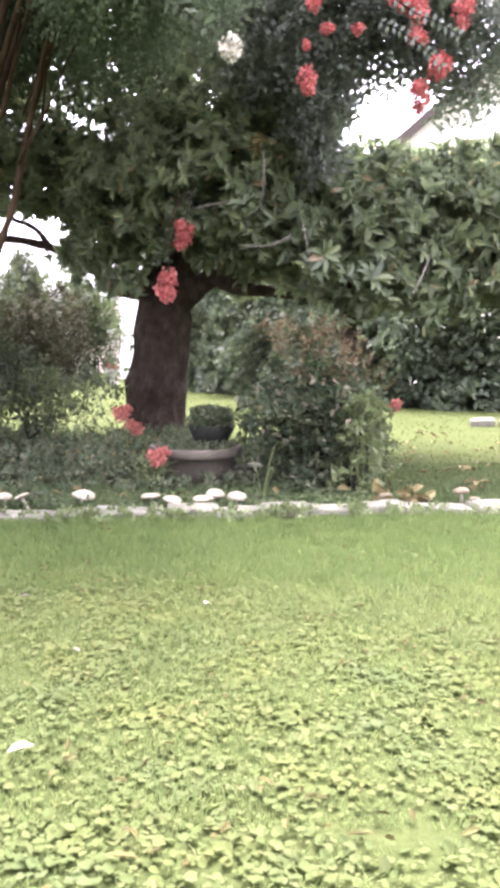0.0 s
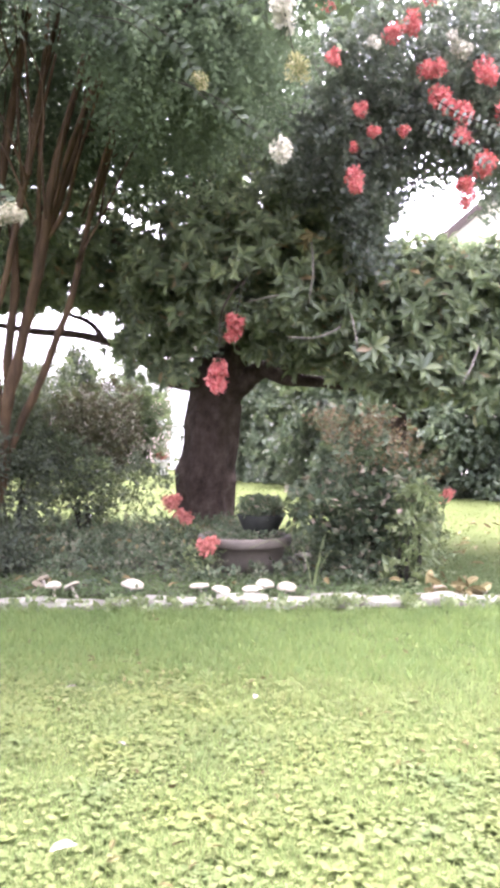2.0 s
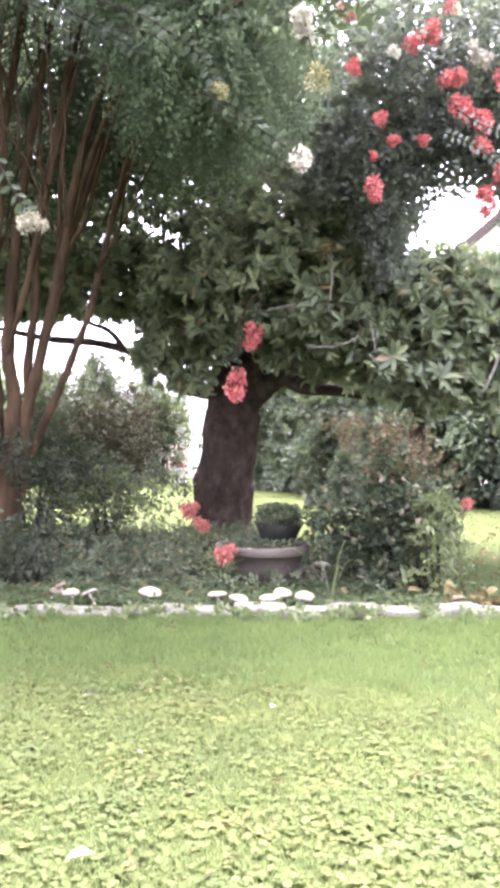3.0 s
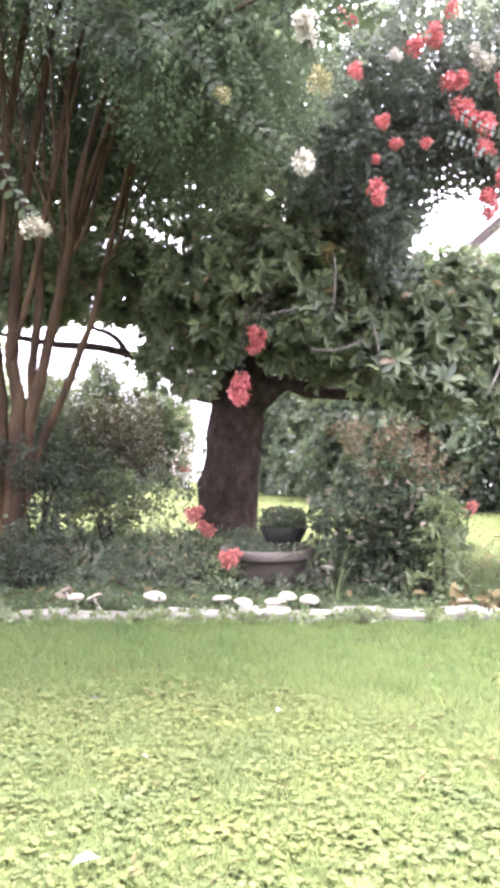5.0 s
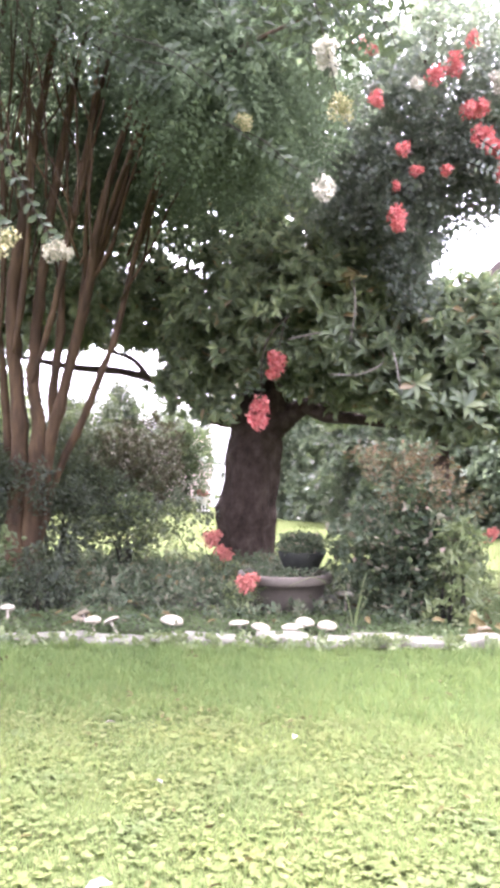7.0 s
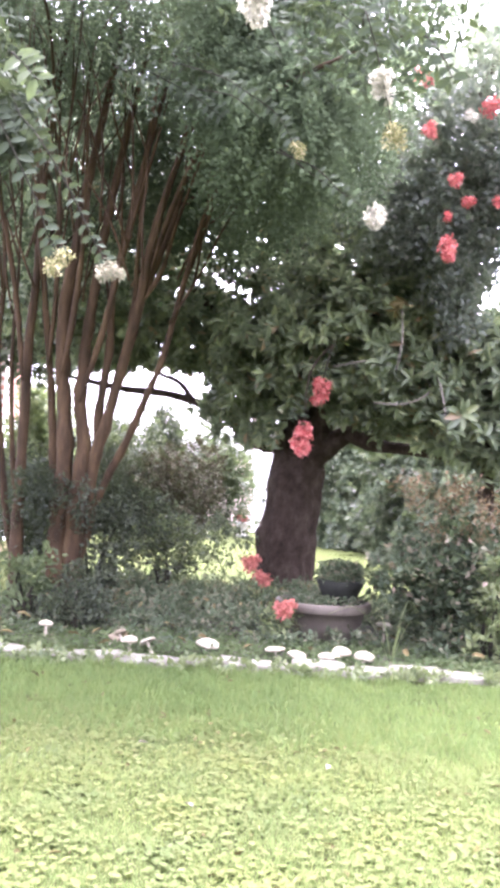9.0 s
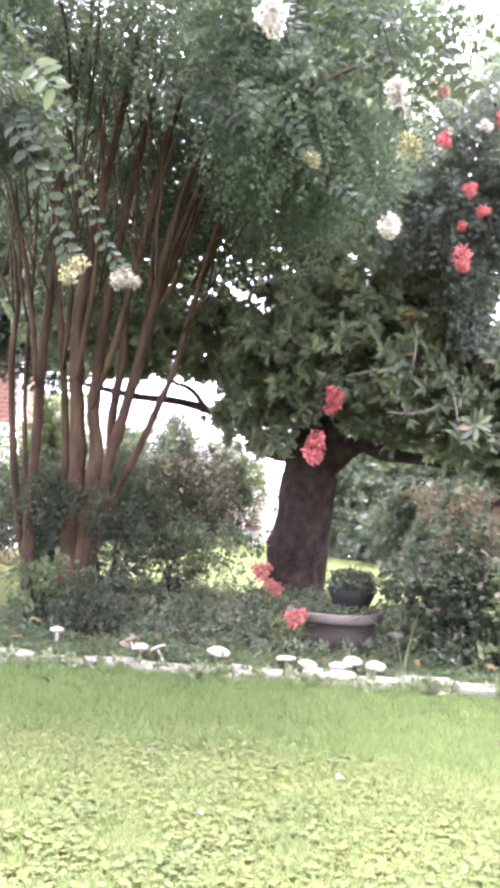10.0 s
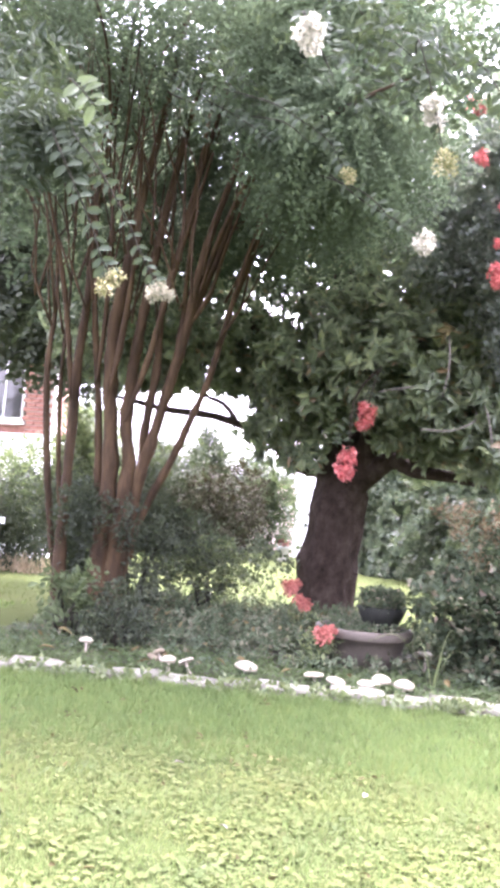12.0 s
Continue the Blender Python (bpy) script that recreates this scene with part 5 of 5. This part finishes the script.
def flowering_plant(place, h, heads, label):
    ob = empty("flowering_plant", place, label, "flowering plant")
    v, f = spray_leaves(np.array([(rng.normal() * 0.08, rng.normal() * 0.08, rng.random() * h * 0.8) for _ in range(40)]), np.tile((0, 0, 1.0), (40, 1)), 5, 0.14, 0.06, 0.5, 0)
    v[:, 2] = np.maximum(v[:, 2], 0)
    part("foliage", np_mesh("foliage", v, f), M_LIGHTLEAF, ob)["kind"] = "stuff"
    for k, (x, y, z, r) in enumerate(heads):
        part("stem", np_mesh("stem", *tube([(0, 0, -0.03), (x * 0.5, y * 0.5, z * 0.6), (x, y, z)], [0.006, 0.005, 0.004], 3, 6, 0), True), M_TWIG, ob)
        v, f = flower_cloud(r * 1.15, 480, r * 0.24, (1, 1, 0.85), 50 + k)
        fl = part("flower_head", np_mesh("flower_head", v, f), M_ORANGE, ob, "coral-red flower head")
        fl.location = (x, y, z)
    return ob


flowering_plant((-0.8, 8.6, 0.04), 0.4, [(-0.1, 0, 0.55, 0.1), (0.02, -0.02, 0.42, 0.1)], "tall coral-red flowering plant below the tree trunk")
flowering_plant((-0.55, 7.3, 0.04), 0.25, [(0.1, -0.02, 0.28, 0.1)], "coral-red flowering plant beside the clay planter")
flowering_plant((1.62, 7.8, 0.04), 0.4, [(0.08, 0, 0.68, 0.08)], "coral-red flowering plant behind the shrub")


# ---- houses ----
def house(name, label):
    return empty(name, (0, 0, 0), label, "house")


white = house("house", "white painted house with a plain corner behind the lawn")
box_part("wall", (-3.29, 30, -0.1, 3.5, 36, 4.4), M_WHITEWALL, white)
box_part("corner_board", (-3.36, 29.95, -0.1, -3.22, 30.05, 4.4), M_PINKWALL, white, "tan painted corner board")
bm = bmesh.new()
box(bm, -3.6, 29.6, 4.4, 3.9, 36.4, 4.6)
part("roof", bm, M_ROOF, white)

outhouse = house("house", "low pale pink outbuilding beyond the far shrubs")
box_part("wall", (-7.6, 35, -0.1, -3.9, 39, 2.75), M_PINKWALL, outhouse)
box_part("roof", (-7.9, 34.7, 2.75, -3.7, 39.3, 2.9), M_ROOF, outhouse)

cream = house("house", "cream two-storey house with a dark gable roof edge")
gable = [(3.6, 0), (13.6, 0), (13.6, 5.4), (8.6, 9.7), (3.6, 5.4)]
v = [(x, 26.2, z) for x, z in gable] + [(x, 34, z) for x, z in gable]
f = [(0, 1, 2, 3, 4)[::-1], (5, 6, 7, 8, 9)] + [(k, (k + 1) % 5, 5 + (k + 1) % 5, 5 + k) for k in range(5)]
part("wall", np_mesh("wall", v, f), M_CREAMWALL, cream)
for sx, ex in ((3.1, 8.6), (14.1, 8.6)):
    za, zb = 5.4 - 0.43 + 0.05, 9.75
    v = [(sx, 25.7, za), (ex, 25.7, zb), (ex, 25.7, zb + 0.3), (sx, 25.7, za + 0.3), (sx, 34.3, za), (ex, 34.3, zb), (ex, 34.3, zb + 0.3), (sx, 34.3, za + 0.3)]
    part("roof", np_mesh("roof", v, [(0, 1, 2, 3), (7, 6, 5, 4), (3, 2, 6, 7), (0, 4, 5, 1), (0, 3, 7, 4), (1, 5, 6, 2)]), M_ROOF, cream)
    v = [(a, b, c + d) for b in (25.64, 25.696) for a, c, d in ((sx, za, -0.05), (ex, zb, -0.05), (ex, zb, 0.25), (sx, za, 0.25))]
    part("fascia", np_mesh("fascia", v, [(0, 1, 2, 3), (7, 6, 5, 4), (3, 2, 6, 7), (0, 4, 5, 1), (0, 3, 7, 4), (1, 5, 6, 2)]), M_FASCIA, cream)

brick_house = house("house", "red brick house with a white window and pale foundation")
fp = [(-17, 19.6), (-9.3, 19.6), (-12.8, 26), (-20.5, 26)]
v = [(x, y, -0.1) for x, y in fp] + [(x, y, 6.4) for x, y in fp]
part("wall", np_mesh("wall", v, [(3, 2, 1, 0), (4, 5, 6, 7)] + [(k, (k + 1) % 4, 4 + (k + 1) % 4, 4 + k) for k in range(4)]), M_BRICK, brick_house)
box_part("foundation", (-16.8, 17.5, -0.1, -7.5, 19.6, 2.72), M_WHITEWALL, brick_house, "pale rendered foundation")
box_part("bay_wall", (-16.8, 17.68, 2.72, -7.75, 19.59, 6.4), M_BRICK, brick_house)
fp = [(-17.3, 17.2), (-7.7, 17.2), (-12.4, 26.4), (-21, 26.4)]
v = [(x, y, 6.4) for x, y in fp] + [(x, y, 6.7) for x, y in fp]
part("roof", np_mesh("roof", v, [(3, 2, 1, 0), (4, 5, 6, 7)] + [(k, (k + 1) % 4, 4 + (k + 1) % 4, 4 + k) for k in range(4)]), M_ROOF, brick_house)
pier = box_part("pier", (-8.05, 17.62, 2.72, -7.43, 18.02, 6.4), M_MORTAR, brick_house, "square red brick pier")
win = box_part("window", (-9.52, 17.6, 3.0, -8.12, 17.676, 4.9), M_WHITEWALL, brick_house, "white framed window")
for px in (-9.43, -8.99, -8.55):
    box_part("pane", (px, 17.58, 3.08, px + 0.38, 17.597, 4.8), M_GLASS, win)
box_part("sill", (-9.62, 17.56, 2.92, -8.06, 17.676, 2.998), M_CONCRETE, win)
bm = box(bmesh.new(), -0.095, -0.02, -0.0425, 0.095, 0.02, 0.0425, 0.006)
brick_me = bpy.data.meshes.new("brick")
bm.to_mesh(brick_me)
bm.free()
brick_me.materials.append(M_BRICK)
for row in range(36):
    for col in range(4):
        bx = -7.94 + col * 0.2 - (0.1 if row % 2 else 0)
        if bx < -8.05 or bx > -7.45:
            continue
        b = new("brick", brick_me)
        b.parent = pier
        b.location = (bx, 17.61, 2.78 + row * 0.1)

urn = empty("urn", (-3.1, 26.3, 0), "white garden urn with red flowers on the far lawn", "urn")
v, f = lathe([(0.2, 0), (0.2, 0.05), (0.1, 0.1), (0.08, 0.2), (0.16, 0.3), (0.24, 0.42), (0.26, 0.46), (0.2, 0.46), (0.02, 0.42)], 24)
part("bowl", np_mesh("bowl", v, f, True), M_URN, urn)
fl = part("flowers", np_mesh("flowers", *flower_cloud(0.2, 120, 0.08, (1, 1, 0.7), 77)), M_ORANGE, urn)
fl.location = (0, 0, 0.55)

# ---- lawn growth ----
n = 112000
y = 1.3 + 3.9 * rng.random(n)
x = rng.uniform(-4.2, 3.6, n)


def weed_share(a, b):
    """How thick the weeds stand: up to a ragged edge, with thinner places."""
    edge = 4.86 - 0.5 * max(0.0, a + 0.6) + 0.28 * noise.noise(Vector((a * 1.6, b * 1.6, 3))) + 0.12 * noise.noise(Vector((a * 5, b * 5, 3)))
    return min(1.0, max(0.0, (edge - b) * 4)) * (0.5 + 1.0 * noise.noise(Vector((a * 3.1, b * 3.1, 9)))) + 0.035


keep = np.array([rng.random() < weed_share(a, b) for a, b in zip(x, y)])
x, y = x[keep], y[keep]
m = len(x)
p = np.stack([x, y, 0.012 + 0.018 * rng.random(m)], 1)
ln = 0.01 + 0.026 * rng.random(m) ** 1.6
v, f = leaves(p, rng.normal(size=(m, 3)) * (1, 1, 0.25), np.array((0, 0, 1.2)) + rng.normal(size=(m, 3)) * 0.24, ln, ln * 1.0, ROUND)
v[:, 2] = np.maximum(v[:, 2], 0.004)
tagged(part("weed_leaves", np_mesh("weed_leaves", v, f), M_WEED), "rounded light green violet leaves in the lawn", "weeds", kind="stuff")


def blades(name, n, y0, y1, h0, h1, width, label, bias=0.8, material=M_GRASS):
    y = y0 + (y1 - y0) * rng.random(n) ** bias
    y -= (y < y0 + 0.8) * (y0 < 2) * abs(rng.normal(size=n)) * 0.6
    x = rng.uniform(-0.5, 0.5, n) * (8.4 if y1 < 10 else 1.35 * y + 4) - (0.4 if y1 < 10 else 0.06 * y)
    x += (abs(x + 0.4) > 3.5) * (y0 < 5) * rng.normal(size=n) * 0.55
    g = np.array([1 + 0.5 * noise.noise(Vector((a * 0.9, b * 0.9, 8))) + 0.6 * noise.noise(Vector((a * 6, b * 6, 1))) for a, b in zip(x, y)])
    d = np.array((0, 0, 1.0)) + rng.normal(size=(n, 3)) * (0.5, 0.5, 0.15)
    v, f = leaves(np.stack([x, y, np.full(n, -0.004)], 1), d, rng.normal(size=(n, 3)) * (1, 1, 0.2) + (0, -0.5, 0), (h0 + (h1 - h0) * rng.random(n)) * g, width, BLADE)
    tagged(part(name, np_mesh(name, v, f), material), label, "grass", kind="stuff")


blades("lawn_grass", 68000, 4.3, 6.15, 0.028, 0.09, 0.0085, "short green lawn grass before the bed", 0.75)
blades("weedy_grass", 120000, 1.3, 4.9, 0.028, 0.07, 0.0055, "grass among the lawn weeds, coloured pale yellow-green for sunlight", 0.9, M_GRASSLIT)
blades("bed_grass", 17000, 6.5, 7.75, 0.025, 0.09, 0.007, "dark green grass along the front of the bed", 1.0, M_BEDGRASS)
blades("far_grass", 42000, 8.0, 24, 0.02, 0.045, 0.012, "sunlit lawn grass behind the trees", 0.8, M_FARGRASS)
n = 70000
x, y = rng.normal(size=n) * 5.0, rng.uniform(-7, 10, n)
keep = ((abs(x + 0.4) > 3.9) | (y < 1.5)) & ((y < 6.1) | (x > 1.4) | (x < -4.1))
x, y = x[keep], y[keep]
n = len(x)
v, f = leaves(np.stack([x, y, np.full(n, -0.004)], 1), np.array((0, 0, 1.0)) + rng.normal(size=(n, 3)) * 0.5, rng.normal(size=(n, 3)) + (0, -0.5, 0), (0.04 + 0.05 * rng.random(n)) * np.where(y < 5.5, 1.6, 1.0), np.where(y < 5.5, 0.05, 0.016), BLADE)
tagged(part("open_lawn_grass", np_mesh("open_lawn_grass", v, f), M_GRASS), "open lawn grass round the flower bed", "grass", kind="stuff")
# Lawn under the tree takes the dark bed grass colour to paint its shade
n = 9000
x, y = rng.uniform(1.1, 4.5, n), rng.uniform(6.5, 9.0, n)
v, f = leaves(np.stack([x, y, np.full(n, -0.004)], 1), np.array((0, 0, 1.0)) + rng.normal(size=(n, 3)) * 0.5, rng.normal(size=(n, 3)) + (0, -0.5, 0), 0.02 + 0.03 * rng.random(n), 0.008, BLADE)
tagged(part("side_grass", np_mesh("side_grass", v, f), M_BEDGRASS), "lawn grass beside the flower bed, coloured darker for tree shade", "grass", kind="stuff")
n = 70
p = np.stack([rng.uniform(1.2, 4.0, n), rng.uniform(6.6, 12, n), np.full(n, 0.05)], 1)
v, f = leaves(p, rng.normal(size=(n, 3)) * (1, 1, 0.2), np.array((0, 0, 1)) + rng.normal(size=(n, 3)) * 0.4, 0.15, 0.06, LONG)
m = 22
p = np.stack([rng.uniform(1.3, 1.75, m), rng.uniform(6.55, 6.75, m), 0.05 + 0.07 * rng.random(m)], 1)
v, f = joined([(v, f), leaves(p, rng.normal(size=(m, 3)) * (1, 1, 0.8), rng.normal(size=(m, 3)) + (0, -0.6, 0.5), 0.14, 0.07, LONG)])
tagged(part("fallen_leaves", np_mesh("fallen_leaves", v, f), M_DEAD), "dry fallen magnolia leaves on the grass", "fallen leaves", kind="stuff")

n = 900
y = 1.8 + 4.0 * rng.random(n)
p = np.stack([(rng.random(n) - 0.5) * (y + 1.0), y, 0.02 + 0.03 * rng.random(n)], 1)
p = p[[noise.noise(Vector((a * 2.2, b * 2.2, 6))) > 0.08 for a, b in p[:, :2]]]
n = len(p)
v, f = leaves(p, rng.normal(size=(n, 3)) * (1, 1, 0.2), np.array((0, 0, 1.0)) + rng.normal(size=(n, 3)) * 0.4, 0.025 + 0.035 * rng.random(n), 0.02, LONG)
tagged(part("lawn_litter", np_mesh("lawn_litter", v, f), M_LITTER), "scattered small dry brown leaves in the lawn", "fallen leaves", kind="stuff")
PALE = [(-0.63, 2.5, 0.09, 30), (-0.03, 3.96, 0.06, 80), (-0.54, 3.36, 0.05, 140), (-0.9, 4.14, 0.06, 200)]
for lx, ly, size, turn in PALE:
    v, f = leaves(np.zeros((1, 3)), np.array([(1.0, 0, 0.1)]), np.array([(0, -0.2, 1.0)]), size, size * 0.45, LONG)
    ob = tagged(part("fallen_leaf", np_mesh("fallen_leaf", v, f, True), M_PALELEAF), "pale dry leaf lying on the lawn", "leaf", "pale fallen leaves")
    ob.matrix_world = pose(lx, ly, 0.045, 0, 0, turn)


def bench(place):
    ob = empty("garden_bench", place, "white painted garden bench near the brick house", "bench")
    for k in range(3):
        box_part("seat_slat", (-0.6, -0.2 + k * 0.14, 0.42, 0.6, -0.08 + k * 0.14, 0.45), M_WHITEWALL, ob)
    box_part("back_rail", (-0.6, 0.24, 0.84, 0.6, 0.28, 0.94), M_WHITEWALL, ob)
    for sx in (-0.4, 0.2):
        for sy, h in ((-0.2, 0.42), (0.28, 0.95)):
            box_part("leg", (sx, sy, -0.02, sx + 0.06, sy + 0.06, h), M_WHITEWALL, ob)


bench((-7.0, 13.3, 0))
n = 500
p = np.stack([rng.uniform(-9, -5.6, n), 14.3 + 0.2 * rng.normal(size=n), np.full(n, -0.01)], 1)
v, f = leaves(p, np.array((0, -0.2, 1.0)) + rng.normal(size=(n, 3)) * 0.45, rng.normal(size=(n, 3)) + (0, -1, 0), 0.25 + 0.2 * rng.random(n), 0.02, BLADE)
tagged(part("border_grass", np_mesh("border_grass", v, f), M_DRYGRASS), "tufts of straw-coloured border grass along the lawn", "grass", kind="stuff")
